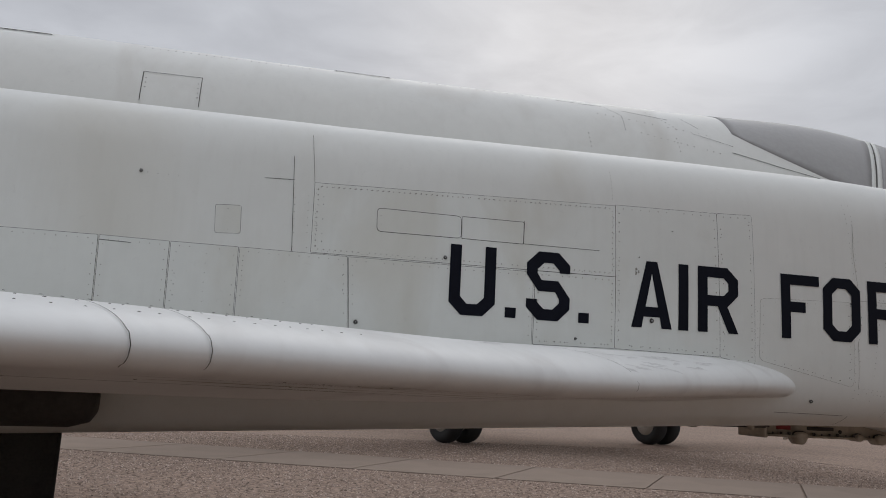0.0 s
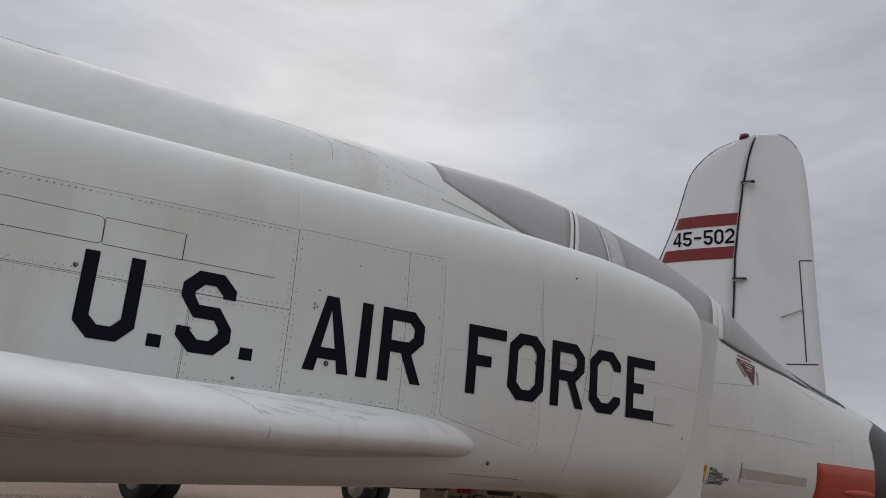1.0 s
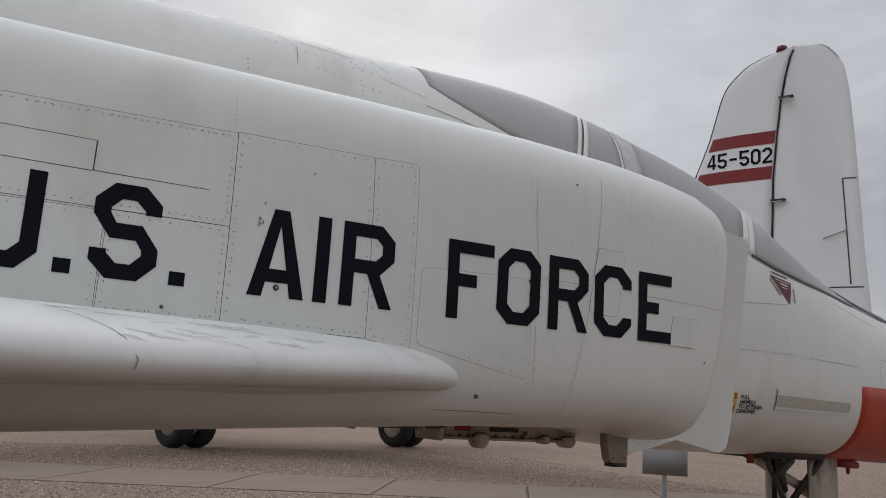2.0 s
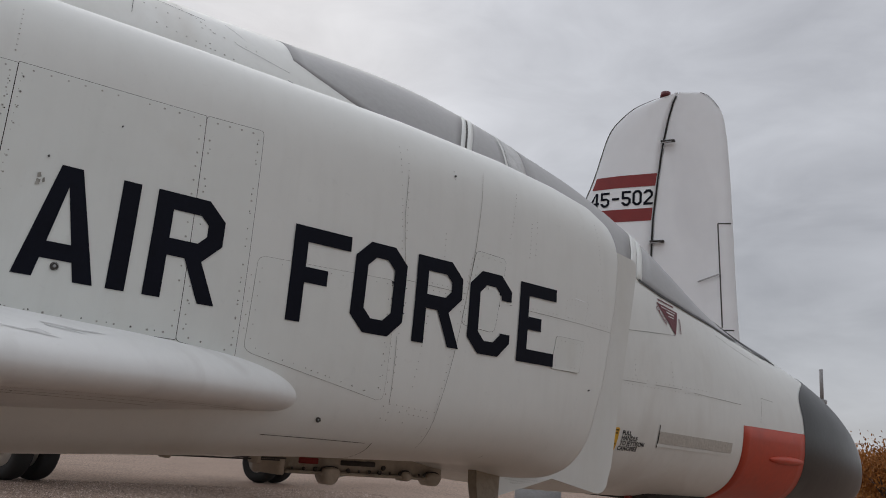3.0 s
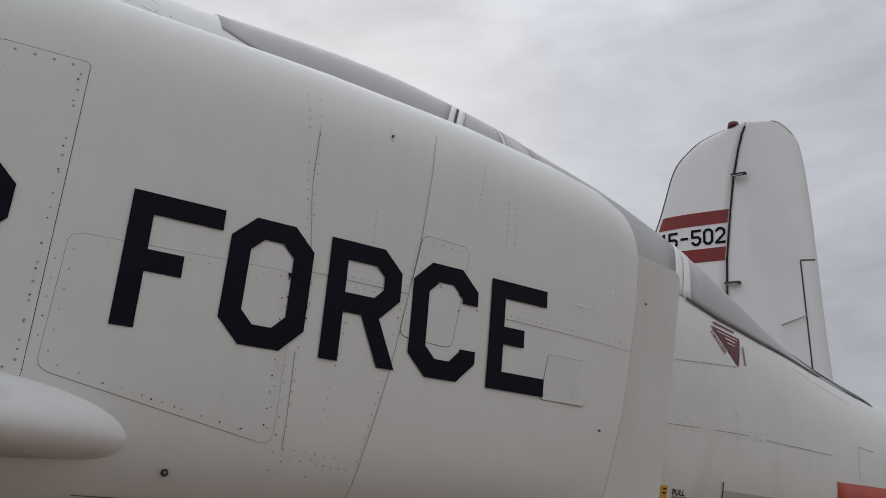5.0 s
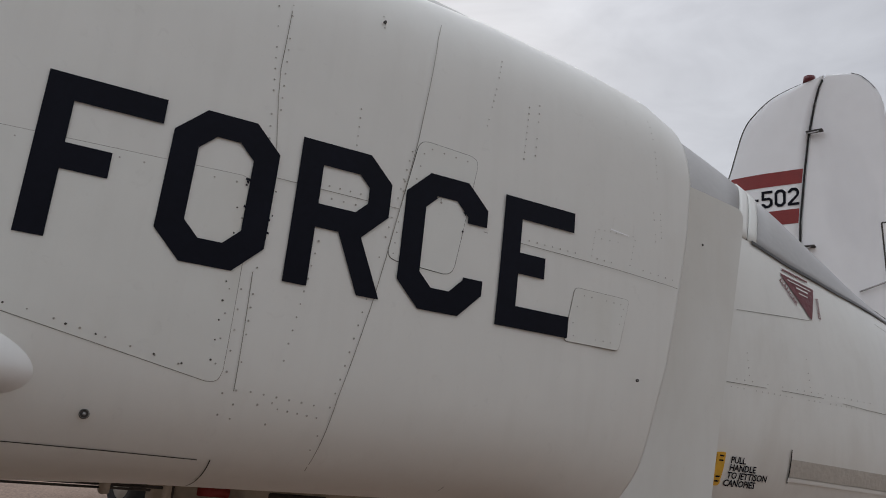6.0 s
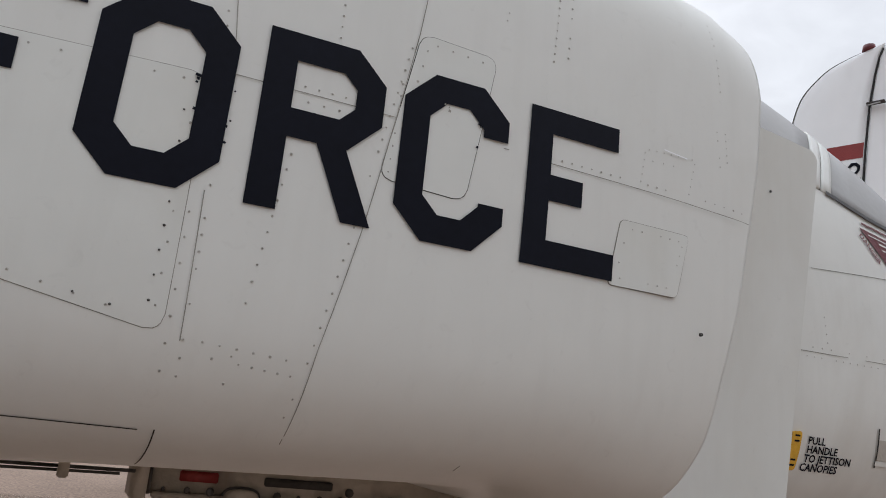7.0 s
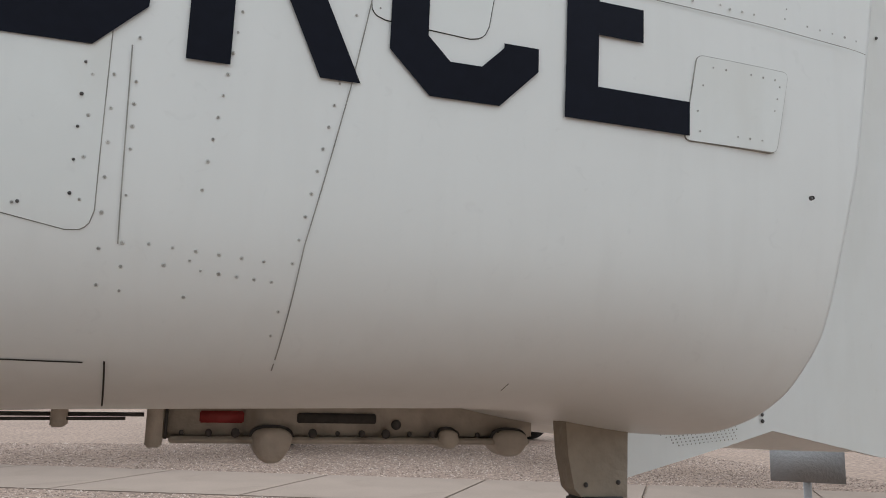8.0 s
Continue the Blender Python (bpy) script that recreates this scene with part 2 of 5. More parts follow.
def curve_at(table, x):
    """Monotone-ish smooth curve through (x, value) pairs."""
    return float(np.interp(x, [p[0] for p in table], [p[1] for p in table]))


def smooth_curve(table, x):
    xs = [p[0] for p in table]
    ys = [p[1] for p in table]
    if x <= xs[0]:
        return ys[0]
    if x >= xs[-1]:
        return ys[-1]
    i = max(k for k in range(len(xs)) if xs[k] <= x)
    slope = lambda k: (ys[min(k + 1, len(xs) - 1)] - ys[max(k - 1, 0)]) / (xs[min(k + 1, len(xs) - 1)] - xs[max(k - 1, 0)])
    h = xs[i + 1] - xs[i]
    t = (x - xs[i]) / h
    return ((2 * t**3 - 3 * t**2 + 1) * ys[i] + (t**3 - 2 * t**2 + t) * h * slope(i)
            + (-2 * t**3 + 3 * t**2) * ys[i + 1] + (t**3 - t**2) * h * slope(i + 1))


# ---- ground ----
G = -0.1
def ground_sheet():
    bm = bmesh.new()
    xs = [-900, -300, -100, -40, -15, 0, 15, 40, 100, 300, 900]
    loft([[(x, y, G) for x in xs] for y in (-900, -300, -80, -20, 0, 20, 60, 200, 500, 1200)], bm)
    return tagged(part("ground", bm, GRAVEL, None, smooth=False), "tan gravel ground of the aircraft park", "ground", kind="structure")


ground_sheet()

# ---- the jet ----
CY = 6.1
jet = tagged(new("jet_fighter"), "white twin-engine jet fighter with black lettering and sealed grey canopies, parked", "aircraft")

# Half section of the air trunk: distance from the centre plane, height.
TRUNK = [(0.55, 3.13), (0.8, 3.115), (1.0, 3.085), (1.18, 3.055), (1.32, 3.015), (1.43, 2.96), (1.51, 2.88), (1.565, 2.77), (1.592, 2.64), (1.605, 2.45),
         (1.612, 2.25), (1.614, 2.05), (1.612, 1.88), (1.606, 1.75), (1.59, 1.64), (1.555, 1.55), (1.49, 1.475), (1.39, 1.43), (1.25, 1.41), (1.0, 1.40), (0.5, 1.395), (0.0, 1.39)]


def dense(points, n):
    """n points along the smooth curve through the given ones."""
    p = [Vector((a, b)) for a, b in points]
    out = []
    for k in range(n):
        f = k / (n - 1) * (len(p) - 1)
        i = min(int(f), len(p) - 2)
        t = f - i
        a, b, c, d = p[max(i - 1, 0)], p[i], p[i + 1], p[min(i + 2, len(p) - 1)]
        out.append(0.5 * ((2 * b) + (c - a) * t + (2 * a - 5 * b + 4 * c - d) * t * t + (3 * b - a - 3 * c + d) * t**3))
    return out


PROFILE = dense(TRUNK, 90)
LIP = 4.97
RAKE = [(1.40, 0.27), (1.5, 0.217), (1.6, 0.18), (1.76, 0.146), (1.92, 0.103), (2.17, 0.058), (2.33, 0.027), (2.6, 0.0)]


def trunk_row(x, shrink=0.0, rake=True):
    """The trunk's half section at x, on the side of the camera."""
    out_scale = curve_at([(-9, 0.62), (-3, 0.985), (0, 1.0), (3.4, 1.0), (4.2, 0.994), (4.6, 0.986), (4.85, 0.976), (4.97, 0.962)], x)
    drop = curve_at([(-3, 0.04), (0.6, 0.03), (1.8, 0.01), (2.6, 0.0), (3.6, 0.0), (4.2, 0.02), (4.6, 0.055), (4.85, 0.09), (4.97, 0.125)], x)
    belly = curve_at([(-9, 0.35), (-3, -0.30), (-0.7, -0.185), (0.8, -0.11), (2.58, -0.02), (3.4, 0.018), (4.0, 0.030), (4.3, 0.034), (4.55, 0.03), (4.75, 0.005), (4.97, -0.02)], x)
    row = []
    for d, z in PROFILE:
        z2 = z - drop * smoothstep(2.3, 3.0, z) + belly * smoothstep(1.75, 1.42, z)
        d2 = d * out_scale
        if shrink:
            d2, z2 = d2 + (0.85 - d2) * shrink, z2 + (2.2 - z2) * shrink
        back = curve_at(RAKE, z) * smoothstep(4.0, LIP, x) if rake else 0.0
        row.append((x - back, CY - d2, z2))
    return row


SKIN_X = [-3 + 0.05 * k for k in range(160)]
SKIN_Z = [1.4 + 0.02 * k for k in range(80)]
SKIN = np.array([np.interp(SKIN_Z, [p[2] for p in trunk_row(x, rake=False)[25:80]][::-1], [p[1] for p in trunk_row(x, rake=False)[25:80]][::-1]) for x in SKIN_X])


def side_y(x, z):
    """The trunk's outer skin at x and height z."""
    i, j = min(max((x + 3) / 0.05, 0), 158.99), min(max((z - 1.4) / 0.02, 0), 78.99)
    a, b = int(i), int(j)
    u, v = i - a, j - b
    return float(SKIN[a, b] * (1 - u) * (1 - v) + SKIN[a + 1, b] * u * (1 - v) + SKIN[a, b + 1] * (1 - u) * v + SKIN[a + 1, b + 1] * u * v)


TRUNK_X = [-9, -7.5, -6, -4.5, -3, -2, -1.35, -0.7, 0, 0.4, 0.8, 1.4, 2.0, 2.58, 3.0, 3.4, 3.6, 4.0, 4.2, 4.3, 4.45, 4.55, 4.6, 4.75, 4.85, 4.9, 4.93, 4.96]
rows = [trunk_row(x) for x in TRUNK_X]
for back, shrink in ((0.0, 0.004), (-0.006, 0.011), (-0.0, 0.02)):
    rows.append([(p[0] + 0.012 + back, p[1], p[2]) for p in trunk_row(4.96, shrink)])
rows += [trunk_row(x, s) for x, s in ((4.8, 0.05), (4.5, 0.09), (3.5, 0.16))]
trunk = loft(rows)
trunk.verts.ensure_lookup_table()
trunk.faces.new([trunk.verts[k] for k in range(90)] + [trunk.verts.new((-9, CY, 3.13))])
port = mirrored(trunk, CY)
part("air_intake_trunk", trunk, WHITE, jet, "white painted intake trunk")
part("air_intake_trunk", port, WHITE, jet, "white painted intake trunk")

# Centre body: spine, cockpit section and nose in one family of sections.
TOP = [(-9, 3.3), (-5, 3.7), (-2, 3.79), (0.8, 3.795), (2.4, 3.81), (3.4, 3.825), (4.3, 3.846), (4.9, 3.789), (5.4, 3.697), (6.0, 3.565), (6.64, 3.335), (6.95, 3.175), (7.45, 2.905), (7.95, 2.73), (8.6, 2.575),
       (9.2, 2.415), (9.6, 2.28), (9.95, 2.115), (10.2, 1.945), (10.36, 1.78), (10.43, 1.69), (10.46, 1.60)]
BOTTOM = [(-9, 1.9), (-3, 1.45), (3, 1.42), (4.5, 1.36), (5.5, 1.285), (7.5, 1.25), (8.6, 1.225), (9.4, 1.215), (9.85, 1.235), (10.12, 1.295), (10.32, 1.40), (10.43, 1.51), (10.46, 1.60)]
WIDE = [(-9, 0.6), (-3, 0.8), (3.5, 0.8), (4.5, 0.78), (5.5, 0.755), (6.5, 0.735), (7.5, 0.69), (8.6, 0.60), (9.2, 0.51), (9.7, 0.40), (10.05, 0.29), (10.3, 0.175), (10.42, 0.085), (10.46, 0.004)]
WAIST = [(-9, 2.5), (-3, 2.55), (3.5, 2.5), (4.5, 2.2), (5.5, 1.98), (6.5, 1.92), (8.6, 1.82), (9.6, 1.70), (10.46, 1.60)]


def body_point(x, a):
    """Skin of the centre body; a from 0 (top) to pi (bottom), on the side of the camera."""
    zt, zb, w, zc = smooth_curve(TOP, x), smooth_curve(BOTTOM, x), smooth_curve(WIDE, x), smooth_curve(WAIST, x)
    s, c = math.sin(a), math.cos(a)
    if c >= 0:
        e = curve_at([(3.0, 1.0), (4.0, 0.92), (5.6, 0.98), (7.0, 1.1), (7.5, 1.12), (9.0, 1.0)], x)
        return Vector((x, CY - w * math.copysign(abs(s) ** e, s), zc + (zt - zc) * abs(c) ** (0.95)))
    return Vector((x, CY - w * math.copysign(abs(s) ** 0.8, s), zc - (zc - zb) * abs(c) ** 0.8))


def body_at(x, z):
    """The skin point at x and height z."""
    best = [body_point(x, math.pi * k / 200) for k in range(201)]
    y = float(np.interp(z, [p.z for p in best][::-1], [p.y for p in best][::-1]))
    return Vector((x, y, z))


SILL = [(3.36, 3.57), (3.6, 3.45), (4.2, 3.24), (4.7, 3.10), (5.2, 2.95), (5.6, 2.87), (6.2, 2.815), (6.5, 2.728), (6.9, 2.661), (7.3, 2.622), (7.75, 2.566), (7.95, 2.77)]


def angle_at(x, z):
    lo, hi = 0.0, math.pi
    for _ in range(40):
        mid = (lo + hi) / 2
        lo, hi = (mid, hi) if body_point(x, mid).z > z else (lo, mid)
    return lo


def body_patch(x0, x1, a0, a1, nx, na, lift=0.0, cap=0.02, rake=(0.0, 0.0)):
    """A curved plate on the centre body; a0 and a1 may be functions of x. Both sides of it have skins, joined round the edge."""
    def at(x, a, off):
        k = (x - x0) / (x1 - x0)
        x += (rake[0] + (rake[1] - rake[0]) * k) * (max(0.0, abs(a) - 0.1) - 0.2)
        p = body_point(x, a)
        q = Vector((0, p.y - CY, (p.z - (smooth_curve(WAIST, x))) * 0.6))
        return p + (q.normalized() * off if q.length > 1e-6 else Vector())
    f = lambda v, x: v(x) if callable(v) else v
    bm = bmesh.new()
    xs = [x0 + (x1 - x0) * i / nx for i in range(nx + 1)]
    ends = [(f(a0, x), f(a1, x)) for x in xs]
    grid = [[[bm.verts.new(at(x, a + (b - a) * j / na, off)) for j in range(na + 1)] for x, (a, b) in zip(xs, ends)] for off in (lift, lift - cap)]
    for side in grid:
        for i in range(nx):
            for j in range(na):
                bm.faces.new((side[i][j], side[i + 1][j], side[i + 1][j + 1], side[i][j + 1]))
    ring = [(i, 0) for i in range(nx)] + [(nx, j) for j in range(na)] + [(i, na) for i in range(nx, 0, -1)] + [(0, j) for j in range(na, 0, -1)]
    for (i, j), (k, l) in zip(ring, ring[1:] + ring[:1]):
        bm.faces.new((grid[0][i][j], grid[0][k][l], grid[1][k][l], grid[1][i][j]))
    return bm


def body_rows(xs, n=56):
    rows = []
    for x in xs:
        half = [body_point(x, math.pi * k / n) for k in range(n + 1)]
        rows.append(half + [Vector((p.x, 2 * CY - p.y, p.z)) for p in half[-2:0:-1]])
    return rows


BODY_X = [-9 + 0.6 * k for k in range(20)] + [3 + 0.2 * k for k in range(31)]
body = loft(body_rows([x for x in BODY_X if x <= 9.05]), wrap=True)
bmesh.ops.holes_fill(body, edges=[e for e in body.edges if e.is_boundary and e.verts[0].co.x < -8.9])
part("fuselage", body, GLOSSY, jet, "white painted fuselage with spine and cockpit sides")


def radome_rows(n=56, steps=30):
    """The black nose; its rear edge sweeps forward towards the top."""
    rows = []
    for k in range(steps + 1):
        f = 1 - (1 - k / steps) ** 1.7
        half = []
        for j in range(n + 1):
            a = math.pi * j / n
            start = 8.45 + 0.55 * smoothstep(1.25, 0.45, a)
            x = start + (10.46 - start) * f
            p = body_point(x, a)
            q = Vector((0, p.y - CY, p.z - smooth_curve(WAIST, x)))
            half.append(p + (q.normalized() * 0.005 if q.length > 0.01 else Vector()))
        rows.append(half + [Vector((p.x, 2 * CY - p.y, p.z)) for p in half[-2:0:-1]])
    return rows


part("radome", loft(radome_rows(), wrap=True), RADOME, jet, "black pointed radome")

# Sealed canopies, seen as one grey run with white frames.
sill_angle = lambda x: angle_at(x, smooth_curve(SILL, x))


def canopy_piece(name, x0, x1, mat, lift, nx, label="", rake=(0.0, 0.0)):
    def low(x):
        """The angle at which a raked frame meets the sill."""
        lean, a = rake[0] + (rake[1] - rake[0]) * (x - x0) / (x1 - x0), sill_angle(x)
        for _ in range(8 if x0 > 6.4 else 0):
            a = 0.5 * (a + sill_angle(min(7.94, x + lean * (max(0.0, a - 0.1) - 0.2))))
        return a
    return part(name, body_patch(x0, x1, lambda x: -low(x), low, nx, 36, lift, 0.016, rake), mat, jet, label)


canopy_piece("canopy", 3.40, 4.79, CANOPY, 0.003, 16, "grey weathered sealed rear canopy", (0.0, -0.45))
canopy_piece("canopy_frame", 4.79, 4.825, SKINPANEL, 0.006, 2, "white canopy frame", (-0.45, -0.45))
canopy_piece("frame_gap", 4.825, 4.842, PIN, 0.001, 2, "", (-0.45, -0.45))
canopy_piece("canopy_frame", 4.842, 4.885, WHITE, 0.006, 2, "white canopy frame", (-0.45, -0.45))
canopy_piece("canopy", 4.885, 5.08, CANOPY, 0.003, 5, "grey weathered sealed canopy section", (-0.45, -0.2))
canopy_piece("canopy_frame", 5.08, 5.10, WHITE, 0.006, 2, "thin white canopy frame", (-0.2, -0.2))
canopy_piece("frame_gap", 5.10, 5.108, PIN, 0.001, 2, "", (-0.2, -0.2))
canopy_piece("canopy_frame", 5.108, 5.28, SMEAR, 0.006, 3, "pale grey canopy frame", (-0.2, -0.2))
canopy_piece("canopy", 5.28, 6.56, CANOPY, 0.003, 10, "grey weathered sealed front canopy", (-0.2, -0.6))
canopy_piece("windscreen_arch", 6.56, 6.622, WHITE, 0.010, 3, "white windscreen arch", (-0.6, -0.6))
canopy_piece("frame_gap", 6.622, 6.628, SEAM, 0.004, 2, "", (-0.6, -0.6))
canopy_piece("windscreen_arch", 6.628, 6.692, SKINPANEL, 0.008, 3, "white windscreen arch", (-0.6, -0.6))
canopy_piece("windscreen", 6.692, 7.93, CANOPY, 0.003, 12, "grey weathered windscreen", (-0.6, 0.0))

# Splitter plate ahead of the intake lip.
def plate(points, thick, axis=(0, 1, 0)):
    """A flat plate with the given outline and thickness."""
    bm = bmesh.new()
    a = [bm.verts.new(p) for p in points]
    b = [bm.verts.new(Vector(p) + Vector(axis) * thick) for p in points]
    bm.faces.new(a)
    bm.faces.new(b[::-1])
    for i in range(len(a)):
        j = (i + 1) % len(a)
        bm.faces.new((a[i], b[i], b[j], a[j]))
    return bm


def arc(cx, cz, r, a0, a1, n=6):
    return [(cx + r * math.cos(radians(a0 + (a1 - a0) * k / n)), cz + r * math.sin(radians(a0 + (a1 - a0) * k / n))) for k in range(n + 1)]


outline = [(4.2, 2.97), (5.50, 2.905), (5.70, 2.880)] + arc(5.885, 2.802, 0.05, 80, 0, 5) + [(5.925, 2.70), (5.735, 1.47)] + arc(5.62, 1.40, 0.09, 0, -100, 5) + [(5.235, 1.384), (5.07, 1.337), (4.72, 1.243), (4.70, 1.46), (4.2, 1.5)]
splitter = plate([(x, 5.27 - 0.03 * (x - 5), z) for x, z in outline], 0.03)
part("splitter_plate", splitter.copy(), WHITE, jet, "white splitter plate ahead of the intake", smooth=False)
part("splitter_plate", mirrored(splitter, CY), WHITE, jet, "white splitter plate ahead of the intake", smooth=False)
splitter.free()

# ---- wing ----
def wing_row(s, n=34):
    """Section of the wing, s metres out from the trunk's skin."""
    nose = 3.09 - 1.25 * s
    zn = 1.652 - 0.068 * smoothstep(0.0, 1.6, s)
    chord = 7.0 - 0.95 * s
    ht, hb = 0.135 - 0.01 * s - 0.014 * max(0.0, s - 1.5), 0.22 - 0.02 * s
    def top(u):
        v = ht * math.sqrt(max(0.0, 1 - (1 - min(u / 0.5, 1)) ** 2))
        return v * (1 - smoothstep(0.35, 1.0, u / chord) * 0.95)
    def low(u):
        v = (0.062 - 0.006 * s) * math.sqrt(max(0.0, 1 - (1 - min(u / 0.13, 1)) ** 2)) + (hb * 0.30) * smoothstep(0.0, 1.1, u)
        return v * (1 - smoothstep(0.35, 1.0, u / chord) * 0.95)
    us = [chord * (k / n) ** 2.6 for k in range(n + 1)]
    y = 4.487 - s
    return [(nose - u, y, zn + top(u)) for u in us[::-1]] + [(nose - u, y, zn - low(u)) for u in us[1:]]


wing = loft([wing_row(s) for s in (-0.5, -0.2, 0, 0.05, 0.12, 0.25, 0.5, 0.8, 1.2, 1.6, 2.0, 2.5, 3.0, 3.5, 4.0, 4.2)])
bmesh.ops.holes_fill(wing, edges=[e for e in wing.edges if e.is_boundary])
port = mirrored(wing, CY)
part("wing", wing, WING, jet, "swept white wing with rounded leading edge")
part("wing", port, WING, jet, "swept white wing with rounded leading edge")

# ---- skin details on the trunk ----
def on_trunk(x, z, lift):
    return Vector((x, side_y(x, z) - lift, z))


def skin_grid(corner, lift, depth, put=on_trunk, radius=0.012, cell=0.06):
    """A thin plate over four corners (top left, top right, bottom right, bottom left), with rounded corners and a rim."""
    tl, tr, br, bl = [Vector(c) for c in corner]
    lu, lv = max((tr - tl).length, (br - bl).length), max((tl - bl).length, (tr - br).length)
    def steps(length):
        r = min(radius, length * 0.4)
        n = max(2, round((length - 2 * r) / cell))
        return [0, r * 0.4, r] + [r + (length - 2 * r) * k / n for k in range(1, n)] + [length - r, length - r * 0.4, length], r
    us, ru = steps(lu)
    vs, rv = steps(lv)
    bm = bmesh.new()
    grid = []
    for u in us:
        row = []
        for v in vs:
            a, b = u, v
            eu, ev = min(u, lu - u), min(v, lv - v)
            if eu < ru and ev < rv:
                px, pv = ru - eu, rv - ev
                k = max(px, pv) / max(1e-9, math.hypot(px, pv))
                a = (ru - px * k) if u < lu / 2 else lu - (ru - px * k)
                b = (rv - pv * k) if v < lv / 2 else lv - (rv - pv * k)
            q = bl.lerp(br, a / lu).lerp(tl.lerp(tr, a / lu), b / lv)
            row.append(bm.verts.new(put(q.x, q.y, lift)))
        grid.append(row)
    for i in range(len(us) - 1):
        for j in range(len(vs) - 1):
            bm.faces.new((grid[i][j], grid[i + 1][j], grid[i + 1][j + 1], grid[i][j + 1]))
    for e in bm.edges:
        e.smooth = not e.is_boundary
    ext = bmesh.ops.extrude_edge_only(bm, edges=[e for e in bm.edges if e.is_boundary])
    for v in [g for g in ext["geom"] if isinstance(g, bmesh.types.BMVert)]:
        v.co.y += depth
    return bm


def grown(corner, g):
    c = Vector((sum(p[0] for p in corner) / 4, sum(p[1] for p in corner) / 4))
    return [(p[0] + (g if p[0] > c.x else -g), p[1] + (g if p[1] > c.y else -g)) for p in corner]


def skin_strip(points, width, lift, put=on_trunk, cell=0.06):
    """A narrow band along a line on the skin."""
    bm = bmesh.new()
    for a, b in zip(points, points[1:]):
        a, b = Vector(a), Vector(b)
        n = max(1, round((b - a).length / cell))
        side = Vector((-(b - a).y, (b - a).x)).normalized() * width / 2
        prev = None
        for k in range(n + 1):
            p = a.lerp(b, k / n)
            pair = [bm.verts.new(put(*(p + side), lift)), bm.verts.new(put(*(p - side), lift))]
            if prev:
                bm.faces.new((prev[0], prev[1], pair[1], pair[0]))
            prev = pair
    return bm


def rivet_points(a, b, gap, skip=0.12, rng=random.Random(5)):
    a, b = Vector(a), Vector(b)
    n = max(1, round((b - a).length / gap))
    return [a.lerp(b, (k + 0.5) / n) for k in range(n) if rng.random() > skip]


def rivets(points, radius=0.0042, put=on_trunk, lift=0.0, height=0.0012):
    """Low six-sided fastener heads, each with a dark dimple."""
    bm = bmesh.new()
    rng = random.Random(len(points))
    for p in points:
        r = radius * rng.uniform(0.8, 1.15)
        q = r * rng.uniform(0.4, 0.65)
        ring = lambda size, up: [bm.verts.new(put(p[0] + size * math.cos(k * math.pi / 3), p[1] + size * math.sin(k * math.pi / 3), lift + up)) for k in range(6)]
        rim, dot = ring(r, 0.0), ring(q, height)
        for k in range(6):
            bm.faces.new((rim[k], rim[(k + 1) % 6], dot[(k + 1) % 6], dot[k]))
        bm.faces.new(dot).material_index = 1
    return bm


def access_panel(corner, sides="tblr", gap=0.034, radius=0.012, lift=0.0016, seam=0.0018, pins=True, label="", riv=0.0034, gap_paint=None):
    """A removable skin panel: the plate, the dark joint round it and its fasteners."""
    plate_ob = part("access_panel", skin_grid(corner, lift, lift + 0.004, radius=radius), SKINPANEL, jet, label)
    part("panel_joint", skin_grid(grown(corner, seam), lift - 0.0008, 0.006, radius=radius + seam), gap_paint or SEAM, plate_ob)
    if pins:
        tl, tr, br, bl = [Vector(c) for c in grown(corner, -0.019)]
        ends = {"t": (tl, tr), "b": (bl, br), "l": (tl, bl), "r": (tr, br)}
        pts = [p for s in sides for p in rivet_points(*ends[s], gap)]
        part("riveting", rivets(pts, riv, lift=lift + 0.0003), [RIVET, FAINT], plate_ob, kind="stuff")
    return plate_ob


AIR_A = [(1.971, 2.624), (2.609, 2.637), (2.617, 1.798), (1.971, 1.806)]
AIR_B = [(2.6115, 2.638), (2.841, 2.647), (2.841, 1.764), (2.6195, 1.795)]
access_panel(AIR_A, "tblr", 0.055, 0.004, seam=0.0018, label="white riveted access panel behind the word air", riv=0.0048)
access_panel(AIR_B, "tblr", 0.05, 0.014, seam=0.0018, label="narrow white riveted access panel", riv=0.0048)
access_panel([(1.495, 2.201), (1.968, 2.2045), (1.9685, 1.806), (1.493, 1.800)], "tblr", 0.04, 0.004, riv=0.0046)
access_panel([(0.264, 2.573), (1.968, 2.619), (1.968, 2.2075), (0.269, 2.199)], "tblr", 0.030, 0.004, label="long white riveted access panel", riv=0.0046)
access_panel([(0.603, 2.468), (1.063, 2.466), (1.067, 2.346), (0.607, 2.343)], "l", 0.05, 0.022, lift=0.0027, seam=0.0030, riv=0.0035)
access_panel([(1.070, 2.466), (1.421, 2.468), (1.420, 2.346), (1.072, 2.346)], "", 0.05, 0.006, lift=0.0027, seam=0.0030, pins=False)
access_panel([(-0.229, 2.405), (-0.102, 2.411), (-0.094, 2.266), (-0.219, 2.258)], "tb", 0.06, 0.012)
low = [(-2.3, 2.196, -2.28), (-1.55, 2.199, -1.53), (-0.767, 2.201, -0.755), (-0.429, 2.198, -0.423), (-0.092, 2.198, -0.086), (0.463, 2.195, 0.497), (1.487, 2.198, 1.489)]
for (xa, za, xb), (xc, zc, xd) in zip(low, low[1:]):
    access_panel([(xa + 0.004, za - 0.004), (xc - 0.004, zc - 0.004), (xd - 0.004, 1.70), (xb + 0.004, 1.70)], "tlr", 0.05, 0.005, seam=0.0018)
